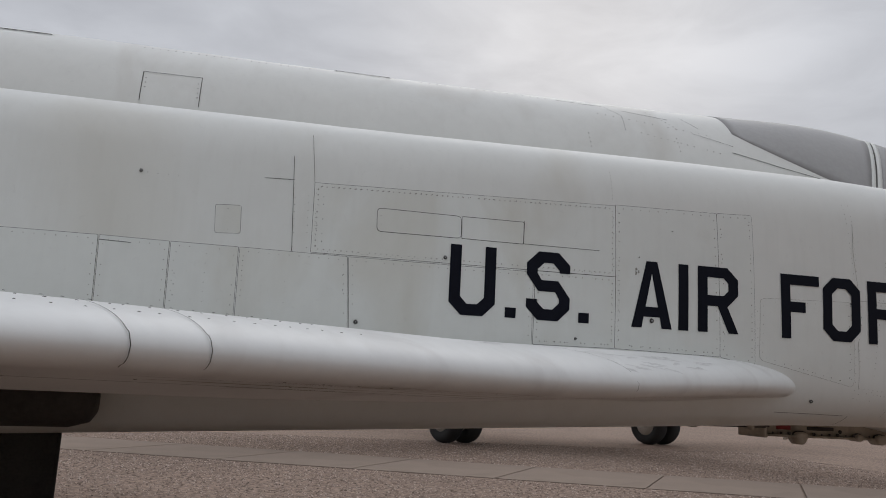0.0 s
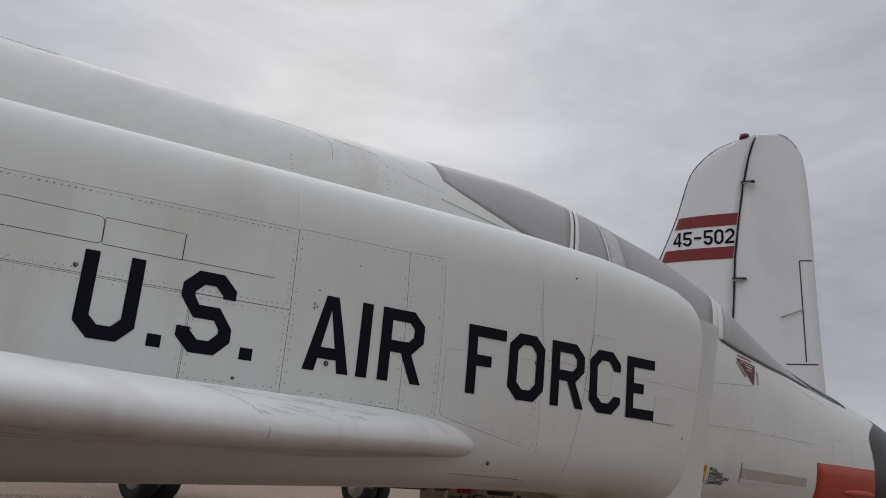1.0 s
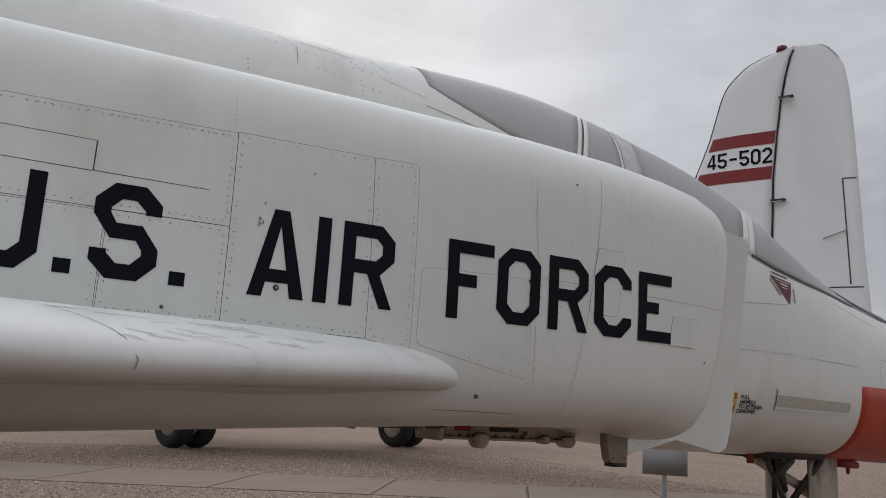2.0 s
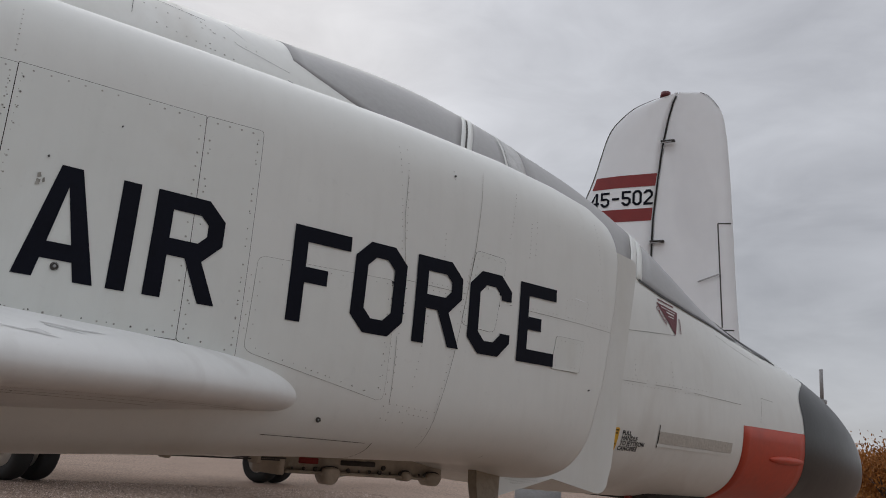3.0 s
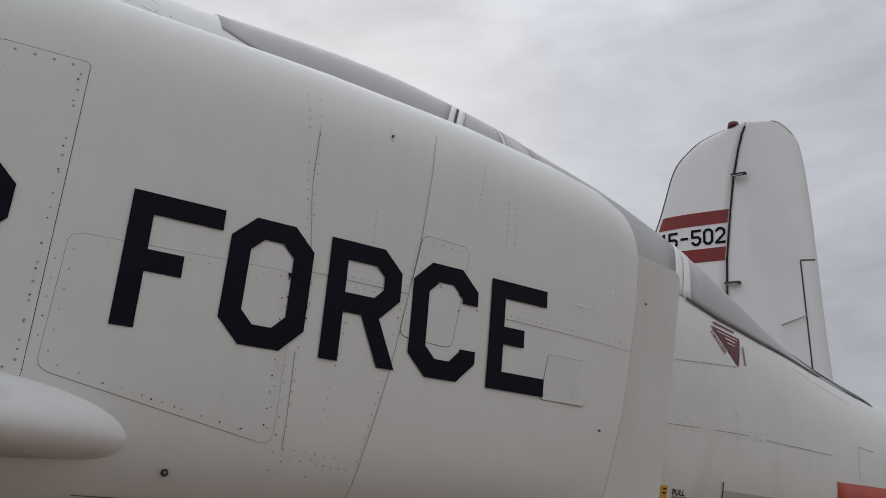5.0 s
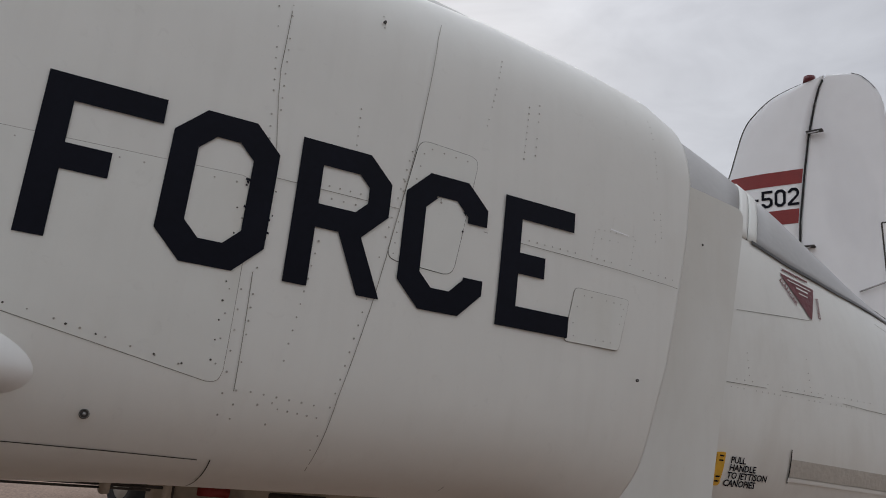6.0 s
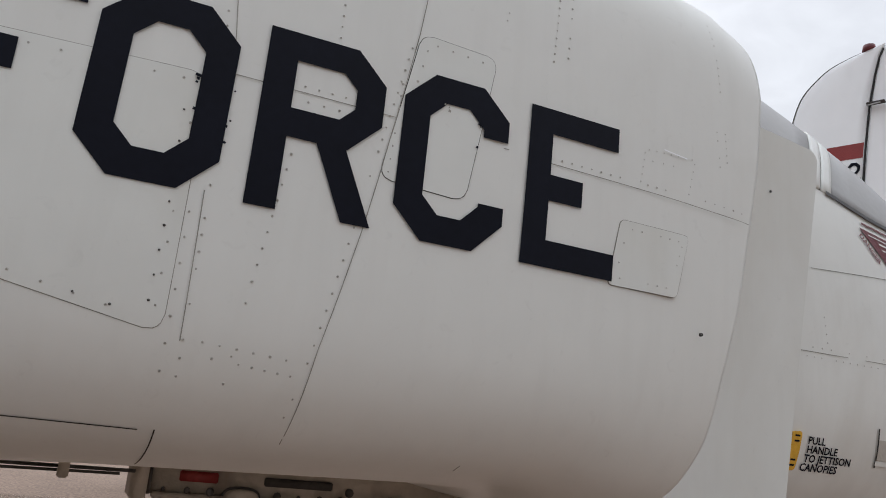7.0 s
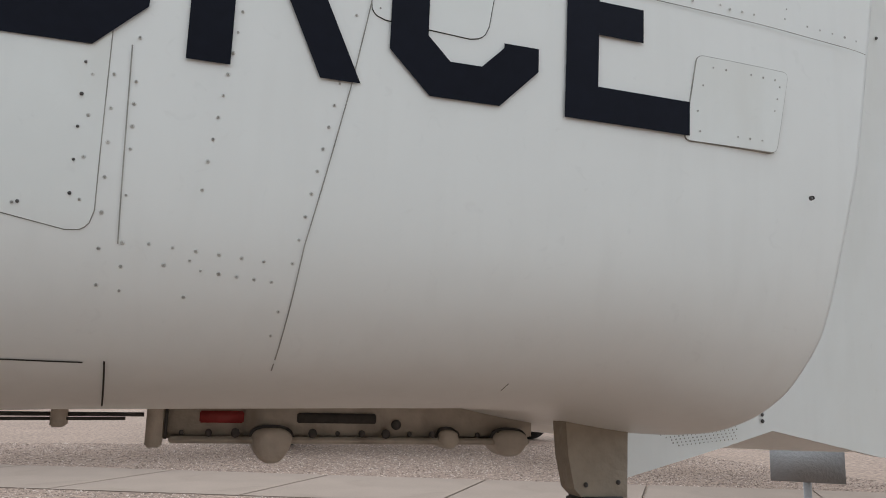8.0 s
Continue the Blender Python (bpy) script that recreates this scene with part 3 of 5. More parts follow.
access_panel([(2.880, 2.154), (3.506, 2.172), (3.502, 1.668), (2.871, 1.795)], "tblr", 0.055, 0.035, label="white access door with rounded corners", seam=0.0014, gap_paint=FAINT, riv=0.003)
access_panel([(3.933, 2.398), (4.121, 2.390), (4.064, 2.034), (3.867, 2.045)], "tl", 0.04, 0.028, label="small white access door with rounded corners", seam=0.0014, riv=0.003)
access_panel([(4.475, 2.081), (4.681, 2.080), (4.645, 1.920), (4.443, 1.919)], "tblr", 0.027, 0.012, label="small square riveted cover plate", riv=0.0024, seam=0.0013, gap_paint=FAINT)

seams = [[(0.239, 2.86), (0.246, 2.75), (0.262, 2.577)], [(0.004, 2.572), (0.157, 2.578)], [(0.146, 2.71), (0.171, 2.198)], [(1.423, 2.346), (1.871, 2.347)], [(1.423, 2.346), (1.425, 2.475)], [(-0.761, 2.174), (-0.613, 2.171)],
         [(1.412, 2.2035), (1.495, 2.2035)], [(3.532, 1.941), (3.536, 1.66)], [(3.512, 2.186), (3.89, 2.184)], [(3.510, 2.178), (3.544, 2.249), (3.536, 2.327), (3.528, 2.406), (3.524, 2.48), (3.533, 2.66)],
         [(3.985, 2.80), (3.969, 2.737), (3.926, 2.392), (3.867, 2.044), (3.845, 1.925), (3.816, 1.792), (3.79, 1.677), (3.765, 1.497)],
         [(4.150, 2.178), (4.163, 2.1775)], [(4.262, 2.172), (4.461, 2.169), (4.657, 2.165), (4.889, 2.157)], [(3.02, 1.502), (3.268, 1.502), (3.497, 1.500)],
         [(-2.2, 2.197), (-2.6, 2.196)], [(4.172, 1.476), (4.175, 1.488)]]
for line in seams:
    heavy = (line[0][0] < 2.5 and line[0][1] < 2.84) or line[0][1] < 1.75
    part("skin_seam", skin_strip(line, 0.0026 if line[0][0] < 3 else 0.0019, 0.0026, cell=0.03), SEAM if heavy else FAINT, jet)
rows_of = [((3.488, 2.80), (3.515, 2.40), 0.03), ((3.515, 2.40), (3.541, 1.97), 0.032), ((3.541, 1.97), (3.542, 1.55), 0.032), ((3.533, 2.80), (3.54, 2.35), 0.036), ((3.512, 1.92), (3.512, 1.58), 0.05),
           ((4.192, 2.75), (4.134, 2.469), 0.022), ((4.288, 2.64), (4.268, 2.40), 0.022), ((4.325, 2.64), (4.310, 2.44), 0.03), ((3.795, 2.76), (3.80, 2.70), 0.02),
           ((3.69, 2.10), (3.643, 1.77), 0.035), ((3.643, 1.77), (3.625, 1.57), 0.045), ((3.56, 1.640), (3.76, 1.622), 0.024), ((3.56, 1.665), (3.75, 1.65), 0.03), ((3.915, 2.37), (3.84, 2.0), 0.03), ((3.838, 1.98), (3.752, 1.53), 0.036), ((3.90, 2.28), (3.885, 2.046), 0.03), ((3.753, 2.449), (3.751, 2.29), 0.026),
           ((4.29, 2.186), (4.62, 2.184), 0.028), ((4.72, 2.186), (4.88, 2.18), 0.03),
           ((1.957, 2.864), (1.953, 2.65), 0.022), ((0.165, 2.50), (0.175, 2.20), 0.04), ((0.235, 2.52), (0.245, 2.2), 0.04), ((-0.6, 2.541), (-0.40, 2.535), 0.05), ((3.62, 2.20), (3.85, 2.198), 0.03), ((3.62, 2.168), (3.85, 2.166), 0.035),
           ((1.985, 2.60), (1.985, 1.83), 0.028), ((1.951, 2.58), (1.952, 2.24), 0.028), ((2.86, 2.1), (2.86, 1.85), 0.05), ((0.275, 2.55), (0.283, 2.22), 0.022), ((0.28, 2.21), (0.97, 2.212), 0.03), ((1.42, 2.218), (1.94, 2.222), 0.026), ((1.42, 2.188), (1.94, 2.188), 0.03), ((-0.25, 2.17), (-0.25, 1.88), 0.045), ((0.15, 2.17), (0.15, 1.9), 0.06)]
part("riveting", rivets([p for a, b, g in rows_of for p in rivet_points(a, b, g)], 0.0031, lift=0.0008), [RIVET, FAINT], jet, kind="stuff")
painted_over = [((4.544, 2.278), (4.704, 2.287), 0.022), ((4.704, 2.287), (4.679, 2.18), 0.02), ((4.544, 2.278), (4.529, 2.18), 0.022), ((4.55, 2.25), (4.68, 2.256), 0.03), ((4.79, 2.74), (4.80, 2.50), 0.025), ((4.78, 2.40), (4.79, 2.28), 0.022), ((4.81, 2.40), (4.815, 2.30), 0.022)]
part("riveting", rivets([p for a, b, g in painted_over for p in rivet_points(a, b, g)], 0.0024, lift=0.0006), RIVET, jet, "rivets painted over", kind="stuff")
# Darker countersunk screws, where the paint has worn off their heads.
dark = [p for a, b, g in (((1.955, 2.57), (1.957, 2.24), 0.05), ((3.475, 1.93), (3.47, 1.70), 0.045), ((3.47, 2.12), (3.475, 1.93), 0.06), ((3.0, 1.785), (3.44, 1.70), 0.06), ((1.53, 1.820), (1.94, 1.823), 0.06), ((0.29, 2.556), (1.0, 2.576), 0.030), ((1.0, 2.576), (1.93, 2.602), 0.045),
                          ((0.285, 2.55), (0.291, 2.22), 0.028), ((0.315, 2.52), (0.320, 2.24), 0.04), ((1.992, 2.60), (1.993, 1.83), 0.05), ((1.945, 2.18), (1.948, 1.83), 0.05), ((2.02, 1.828), (2.58, 1.818), 0.08), ((2.635, 2.62), (2.645, 1.82), 0.07), ((2.818, 2.62), (2.822, 1.80), 0.07), ((-0.395, 2.17), (-0.392, 1.9), 0.05), ((-0.07, 2.15), (-0.065, 1.9), 0.05), ((0.44, 2.13), (0.455, 1.9), 0.07)) for p in rivet_points(a, b, g, 0.2)]
part("riveting", rivets(dark, 0.0026, lift=0.0028), PIN, jet, kind="stuff")
for x, z, r in ((2.19, 1.974, 0.014), (3.232, 1.574, 0.011), (4.72, 1.842, 0.0045), (0.526, 1.854, 0.012), (-0.607, 2.545, 0.009), (0.984, 2.232, 0.011), (1.737, 1.844, 0.008), (2.32, 2.50, 0.003), (2.11, 2.33, 0.0035), (3.797, 2.725, 0.005)):
    bm = bmesh.new()
    m = Matrix.Translation(on_trunk(x, z, 0.008)) @ Matrix.Rotation(radians(90), 4, "X")
    bmesh.ops.create_cone(bm, cap_ends=False, segments=14, radius1=r, radius2=r * 0.85, depth=0.006, matrix=m)
    bmesh.ops.create_circle(bm, cap_ends=True, segments=14, radius=r * 0.8, matrix=m)
    socket = part("drain_socket", bm, PIN, jet, "dark round socket in the skin")
    bm = bmesh.new()
    bmesh.ops.create_uvsphere(bm, u_segments=8, v_segments=5, radius=r * 0.4, matrix=m)
    part("plug", bm, STEEL, socket)

bm = bmesh.new()
pairs = []
for k in range(13):
    x, f = 3.526 - 0.012 * (k / 12) ** 1.6, 67.0 + 7.5 * k / 12
    ends = []
    for side in (-0.0014, 0.0014):
        row = trunk_row(x + side, rake=False)
        p = Vector(row[int(f)]).lerp(Vector(row[int(f) + 1]), f - int(f))
        ends.append(bm.verts.new(p + Vector((0, -0.003, -0.003))))
    pairs.append(ends)
for a, c in zip(pairs, pairs[1:]):
    bm.faces.new((a[0], a[1], c[1], c[0]))
part("skin_seam", bm, SEAM, jet)

# ---- lettering ----
def octagon(w, h, c):
    return [(c, 0), (w - c, 0), (w, c), (w, h - c), (w - c, h), (c, h), (0, h - c), (0, c)]


def strokes(ch, w=0.25, h=0.38, s=0.062):
    """The letter as four-cornered strokes, width w, height h, stroke s."""
    c, d = h * 0.178, h * 0.10
    m = h / 2
    o = octagon(w, h, c)
    q = [(x + s, z + s) for x, z in octagon(w - 2 * s, h - 2 * s, d)]
    r = [[o[k], o[(k + 1) % 8], q[(k + 1) % 8], q[k]] for k in range(8)]
    bar = lambda x0, z0, x1, z1: [(x0, z0), (x1, z0), (x1, z1), (x0, z1)]
    if ch in "O0":
        return r
    if ch == "U":
        return [r[7], r[0], r[1], [(0, c), (s, s + d), (s, h), (0, h)], [(w - s, s + d), (w, c), (w, h), (w - s, h)]]
    if ch == "C":
        return [r[7], r[0], r[1], r[3], r[4], r[5], r[6], [(w - s, s + d), (w, c), (w, h * 0.285), (w - s, h * 0.285)], [(w - s, h * 0.69), (w, h * 0.69), (w, h - c), (w - s, h - s - d)]]
    if ch == "S":
        f = s / 2
        up = [[(0, m + 0.06), (s, m + 0.07), (s, h - s - d), (0, h - c)], r[5], r[4], r[3], [(w - s, h * 0.70), (w, h * 0.70), (w, h - c), (w - s, h - s - d)],
              [(0, m + 0.06), (c, m - f), (s + 0.025, m + f), (s, m + 0.07)], [(c, m - f), (m * w / h, m - f), (m * w / h, m + f), (s + 0.025, m + f)]]
        return up + [[(w - x, h - z) for x, z in quad] for quad in up]
    if ch == "E":
        return [bar(0, 0, s, h), bar(s, 0, w, s), bar(s, h - s, w, h), bar(s, m - s * 0.55, w * 0.61, m + s * 0.45)]
    if ch == "F":
        return [bar(0, 0, s, h), bar(s, h - s, w, h), bar(s, m - s * 0.55, w * 0.63, m + s * 0.45)]
    if ch == "I":
        return [bar(0, 0, s, h)]
    if ch == "A":
        p, t, u = w * 0.5, w * 0.135, s * 1.0
        f = lambda z: (p - t) * z / h
        g = lambda z: u + (p - u) * z / (h - 0.07)
        a, b = h * 0.165, h * 0.315
        left = [[(0, 0), (u, 0), (g(a), a), (f(a), a)], [(f(a), a), (g(a), a), (g(b), b), (f(b), b)], [(f(b), b), (g(b), b), (p, h - 0.07), (p - t, h)], [(g(a), a), (p, a), (p, b), (g(b), b)], [(p - t, h), (p, h - 0.07), (p, h - 0.035), (p, h)]]
        return left + [[(w - x, z) for x, z in quad] for quad in left]
    if ch == "R":
        k = h * 0.40
        cc, dd = c, d * 0.8
        outer = [(s, k), (w - cc, k), (w, k + cc), (w, h - cc), (w - cc, h), (s, h)]
        inner = [(s, k + s), (w - s - dd, k + s), (w - s, k + s + dd), (w - s, h - s - dd), (w - s - dd, h - s), (s, h - s)]
        bowl = [[outer[i], outer[i + 1], inner[i + 1], inner[i]] for i in range(5)]
        return [bar(0, 0, s, h)] + bowl + [[(w - s, 0), (w, 0), (w - h * 0.195, k + 0.01), (w - h * 0.195 - s, k + 0.01)]]
    if ch == "5":
        return [bar(0, h - s, w, h), bar(0, m - s * 0.3, s, h - s), bar(s, m - s * 0.3, w - c, m + s * 0.7), [(w - c, m - s * 0.3), (w - s, m - s), (w, m - s * 0.3), (w - c, m + s * 0.7)],
                bar(w - s, c, w, m - s * 0.3), r[1], r[0], r[7], bar(0, c, s, c + s * 0.6)]
    if ch == "2":
        return [bar(0, 0, w, s), [(0, s), (s * 1.4, s), (w, m + s * 0.4), (w - s, m + s * 0.6)], bar(w - s, m + s * 0.5, w, h - c), r[3], r[4], r[5], bar(0, h - c - s * 0.5, s, h - c)]
    if ch == "4":
        return [bar(0, h * 0.2, w, h * 0.2 + s), bar(w * 0.6, 0, w * 0.6 + s, h * 0.2), bar(w * 0.6, h * 0.2 + s, w * 0.6 + s, h), [(0, h * 0.2 + s), (s * 1.1, h * 0.2 + s), (w * 0.6, h * 0.85), (w * 0.6, h)]]
    if ch == "-":
        return [bar(w * 0.1, m - s * 0.5, w * 0.9, m + s * 0.5)]
    return [bar(0, 0, s, s * 0.9)]


def laid_quads(quads, x0, z0, put, lift, cell=0.05, thick=0.0):
    """Four-cornered pieces laid on a skin, cut into cells so that they follow it."""
    bm = bmesh.new()
    for quad in quads:
        a, b, c, d = [Vector(p) for p in quad]
        nu = max(1, round(max((b - a).length, (c - d).length) / cell))
        nv = max(1, round(max((d - a).length, (c - b).length) / cell))
        grid = []
        for i in range(nu + 1):
            e, f = a.lerp(b, i / nu), d.lerp(c, i / nu)
            grid.append([bm.verts.new(put(x0 + e.lerp(f, j / nv).x, z0 + e.lerp(f, j / nv).y, lift)) for j in range(nv + 1)])
        for i in range(nu):
            for j in range(nv):
                bm.faces.new((grid[i][j], grid[i + 1][j], grid[i + 1][j + 1], grid[i][j + 1]))
    bmesh.ops.remove_doubles(bm, verts=bm.verts, dist=0.0005)
    return bm


LETTERS = (("U", 1.012, 0.257, 1.93, 0.0), (".", 1.327, 0.06, 1.933, 0.0), ("S", 1.445, 0.252, 1.932, 0.0), (".", 1.750, 0.064, 1.933, 0.0), ("A", 2.066, 0.247, 1.932, 0.0),
           ("I", 2.354, 0.06, 1.932, 0.002), ("R", 2.475, 0.257, 1.933, 0.002), ("F", 3.015, 0.257, 1.931, 0.0), ("O", 3.291, 0.257, 1.933, 0.008), ("R", 3.604, 0.255, 1.932, 0.004),
           ("C", 3.902, 0.254, 1.928, 0.004), ("E", 4.205, 0.247, 1.926, 0.01))
for ch, x, w, z, lean in LETTERS:
    quads = [[(px + lean * pz / 0.38, pz) for px, pz in quad] for quad in strokes(ch, w)]
    part("full_stop" if ch == "." else "letter_" + ch.lower(), laid_quads(quads, x, z, on_trunk, 0.0042), BLACK, jet, "black painted " + ("full stop" if ch == "." else "letter " + ch))

chip = [[(0.0, 0.0), (0.012, 0.004), (0.015, 0.02), (0.003, 0.022)], [(0.004, 0.026), (0.016, 0.03), (0.012, 0.045), (0.002, 0.04)], [(0.02, 0.012), (0.028, 0.016), (0.026, 0.03), (0.02, 0.028)]]
rng = random.Random(17)
for cx, cz, reach, count, paint in ((3.488, 2.12, 0.07, 9, BLACK), (4.004, 2.236, 0.008, 3, FAINT), (4.084, 2.19, 0.03, 5, BLACK), (3.552, 2.13, 0.12, 6, BLACK)):
    bits = []
    for _ in range(count):
        x, z, r = cx + rng.uniform(-0.006, 0.006), cz + rng.uniform(-reach, reach), rng.uniform(0.0015, 0.004)
        bits.append([(x - r, z - r * 0.6), (x + r * 0.7, z - r), (x + r, z + r * 0.5), (x - r * 0.5, z + r)])
    part("paint_chip", laid_quads(bits, 0, 0, on_trunk, 0.0052, 0.01), paint, jet, "small rough spots at the edge of the black paint", kind="stuff")
part("paint_chip", laid_quads([[(0, 0), (0.075, -0.006), (0.075, -0.003), (0, 0.003)]], 4.60, 2.288, on_trunk, 0.003, 0.01), TAILWHITE, jet, "short white scratch in the paint", kind="stuff")
part("paint_chip", laid_quads(chip, 2.085, 2.225, on_trunk, 0.0045, 0.01), FAINT, jet, "grey chipped patch in the paint", kind="stuff")

# ---- details on the centre body ----
def on_body(x, z, lift):
    p = body_at(x, z)
    q = Vector((0, p.y - CY, (p.z - smooth_curve(WAIST, x)) * 0.4)).normalized()
    return p + q * lift


def writing(text, size, x0, z0, put, lift, width=1.0):
    """Text in the built-in font, laid on a skin."""
    cu = bpy.data.curves.new("writing", "FONT")
    cu.body, cu.size, cu.resolution_u, cu.offset = text, size, 2, size * 0.025
    ob = bpy.data.objects.new("writing", cu)
    bm = bmesh.new()
    me = ob.to_mesh()
    bm.from_mesh(me)
    ob.to_mesh_clear()
    bpy.data.objects.remove(ob)
    for v in bm.verts:
        v.co = put(x0 + v.co.x * width, z0 + v.co.y, lift)
    return bm


part("warning_panel", body_patch(7.43, 8.455, lambda x: angle_at(x, 1.865), math.pi, 10, 16, 0.004, 0.003), ORANGE, jet, "red-orange painted nose panel")
bm = bmesh.new()
bmesh.ops.create_uvsphere(bm, u_segments=16, v_segments=10, radius=1, matrix=Matrix.Translation(body_at(8.15, 1.63)) @ Matrix.Rotation(radians(5), 4, "Z") @ Matrix.Diagonal((0.30, 0.045, 0.035, 1)))
part("blister", bm, ORANGE, jet, "red-orange streamlined blister on the nose")
part("glare_panel", body_patch(7.6, 8.37, lambda x: -0.62 - 0.1 * (x - 7.6), lambda x: 0.62 + 0.1 * (x - 7.6), 8, 14, 0.006, 0.003), RADOME, jet, "black anti-glare panel")
part("canopy_seal", skin_strip([(6.24, 2.802), (6.5, 2.732), (6.9, 2.665), (7.3, 2.626), (7.75, 2.570), (8.2, 2.49)], 0.02, 0.010, on_body), RADOME, jet, "black sealing strip along the windscreen")
vent = part("vent_panel", skin_grid([(6.372, 1.741), (7.28, 1.720), (7.28, 1.642), (6.372, 1.660)], 0.004, 0.01, on_body, 0.008), VENT, jet, "dusty tan vent panel with a white rim")
part("rim", skin_strip([(6.362, 1.648), (7.29, 1.630)], 0.018, 0.008, on_body), WHITE, vent)
part("rim", skin_strip([(6.365, 1.785), (6.365, 1.63)], 0.008, 0.006, on_body), SEAM, vent)
handle = part("handle_cover", skin_grid([(5.893, 1.733), (5.942, 1.736), (5.942, 1.590), (5.893, 1.586)], 0.012, 0.014, on_body, 0.012), YELLOW, jet, "yellow cover of the canopy jettison handle")
for z in (1.715, 1.695, 1.625, 1.605):
    part("marking", laid_quads([[(0, 0), (0.026, 0), (0.026, 0.007), (0, 0.007)]], 5.905, z, on_body, 0.014), BLACK, handle)
for k, line in enumerate(("PULL", "HANDLE", "TO JETTISON", "CANOPIES")):
    part("stencil_text", writing(line, 0.040, (5.986, 5.986, 5.982, 5.972)[k], 1.692 - 0.034 * k, on_body, 0.004, 1.05), BLACK, jet, "black stencilled words " + line.lower())
tri = [(6.41, 2.672), (6.675, 2.632), (6.592, 2.447)]
sign_tri = part("warning_triangle", laid_quads([[tri[2], tri[2], tri[1], tri[0]]], 0, 0, on_body, 0.005, 0.03), MAROON, jet, "dark red warning triangle with its point down")
part("stripe", laid_quads([[(6.46, 2.645), (6.64, 2.618), (6.64, 2.612), (6.46, 2.639)], [(6.52, 2.615), (6.61, 2.601), (6.61, 2.592), (6.52, 2.606)], [(6.53, 2.585), (6.60, 2.575), (6.60, 2.569), (6.53, 2.579)]], 0, 0, on_body, 0.0075, 0.03), WHITE, sign_tri)
def slanted(ax, az, ang):
    c, s = math.cos(radians(ang)), math.sin(radians(ang))
    return lambda x, z, lift: on_body(ax + x * c - z * s, az + x * s + z * c, lift)
part("stencil_text", writing("DANGER", 0.038, 0, 0, slanted(6.392, 2.628, -52), 0.005), MAROON, jet, "red stencilled word danger")
part("stencil_text", writing("DANGER", 0.03, 0, 0, slanted(6.672, 2.465, 80), 0.005), MAROON, jet, "red stencilled word danger")
part("stencil_bar", laid_quads([[(0, 0), (0.20, -0.03), (0.20, -0.018), (0, 0.012)]], 6.44, 2.692, on_body, 0.005), MAROON, jet, "row of small red lettering")
for line in ([(5.937, 2.049), (6.2, 2.052)], [(6.3, 2.053), (6.605, 2.054)], [(6.75, 2.045), (6.958, 2.035), (7.4, 2.02)], [(6.033, 2.405), (6.58, 2.445)], [(7.25, 2.55), (7.9, 2.40)], [(7.736, 2.104), (7.69, 1.90)], [(7.736, 2.104), (7.93, 2.09)]):
    part("skin_seam", skin_strip(line, 0.003, 0.003, on_body), FAINT, jet)
body_rows_of = [((5.95, 2.03), (7.2, 2.035), 0.04), ((5.98, 2.07), (7.0, 2.075), 0.05), ((6.08, 2.22), (6.09, 2.08), 0.035), ((6.5, 2.25), (6.51, 2.08), 0.035)]
part("riveting", rivets([p for a, b, g in body_rows_of for p in rivet_points(a, b, g)], 0.004, on_body, 0.001), [RIVET, FAINT], jet, kind="stuff")
for line, w in (([(-1.85, 3.70), (-1.46, 3.70)], 0.012), ([(0.40, 3.735), (0.80, 3.73)], 0.014), ([(-0.82, 3.43), (-0.46, 3.435)], 0.003), ([(-0.82, 3.43), (-0.81, 3.2)], 0.004), ([(-0.46, 3.435), (-0.455, 3.2)], 0.004),
                ([(3.33, 3.36), (3.7, 3.28), (4.15, 3.21)], 0.0042), ([(2.55, 3.66), (2.9, 3.62)], 0.003), ([(2.05, 3.70), (2.4, 3.69)], 0.003), ([(2.42, 3.68), (2.52, 3.60), (2.5, 3.45)], 0.0022), ([(3.02, 3.66), (3.12, 3.56)], 0.0025), ([(3.05, 3.50), (3.35, 3.42)], 0.0022)):
    part("skin_seam", skin_strip(line, w, 0.004, on_body), SEAM, jet)
spine_rows = [((-0.9, 3.69), (0.3, 3.70), 0.05), ((-0.80, 3.40), (-0.79, 3.25), 0.04), ((-0.48, 3.40), (-0.47, 3.25), 0.04), ((2.2, 3.40), (2.2, 3.25), 0.04), ((2.9, 3.45), (2.9, 3.3), 0.04), ((2.3, 3.60), (3.2, 3.50), 0.06), ((2.6, 3.45), (3.3, 3.33), 0.05), ((2.75, 3.70), (2.95, 3.52), 0.03), ((1.0, 3.72), (2.0, 3.71), 0.06)]
part("riveting", rivets([p for a, b, g in spine_rows for p in rivet_points(a, b, g)], 0.006, on_body, 0.001), [RIVET, FAINT], jet, kind="stuff")
part("small_fastener", rivets([(5.685, 2.625)], 0.007, lambda x, z, lift: Vector((x, 5.245 - lift, z)), 0.001, 0.004), PIN, jet)
part("riveting", rivets([(5.2, 1.41 + 0.018 * k) for k in range(6)], 0.006, lambda x, z, lift: Vector((x, 5.262 - lift, z)), 0.001, 0.003), PIN, jet, kind="stuff")

# ---- wing details ----
def wing_surface(s, u, up):
    """Height of the wing's skin, s out from the trunk and u behind the nose."""
    row = wing_row(s)
    half = row[:35][::-1] if up else row[34:]
    nose = 3.09 - 1.25 * s
    return float(np.interp(u, [nose - p[0] for p in half], [p[2] for p in half]))


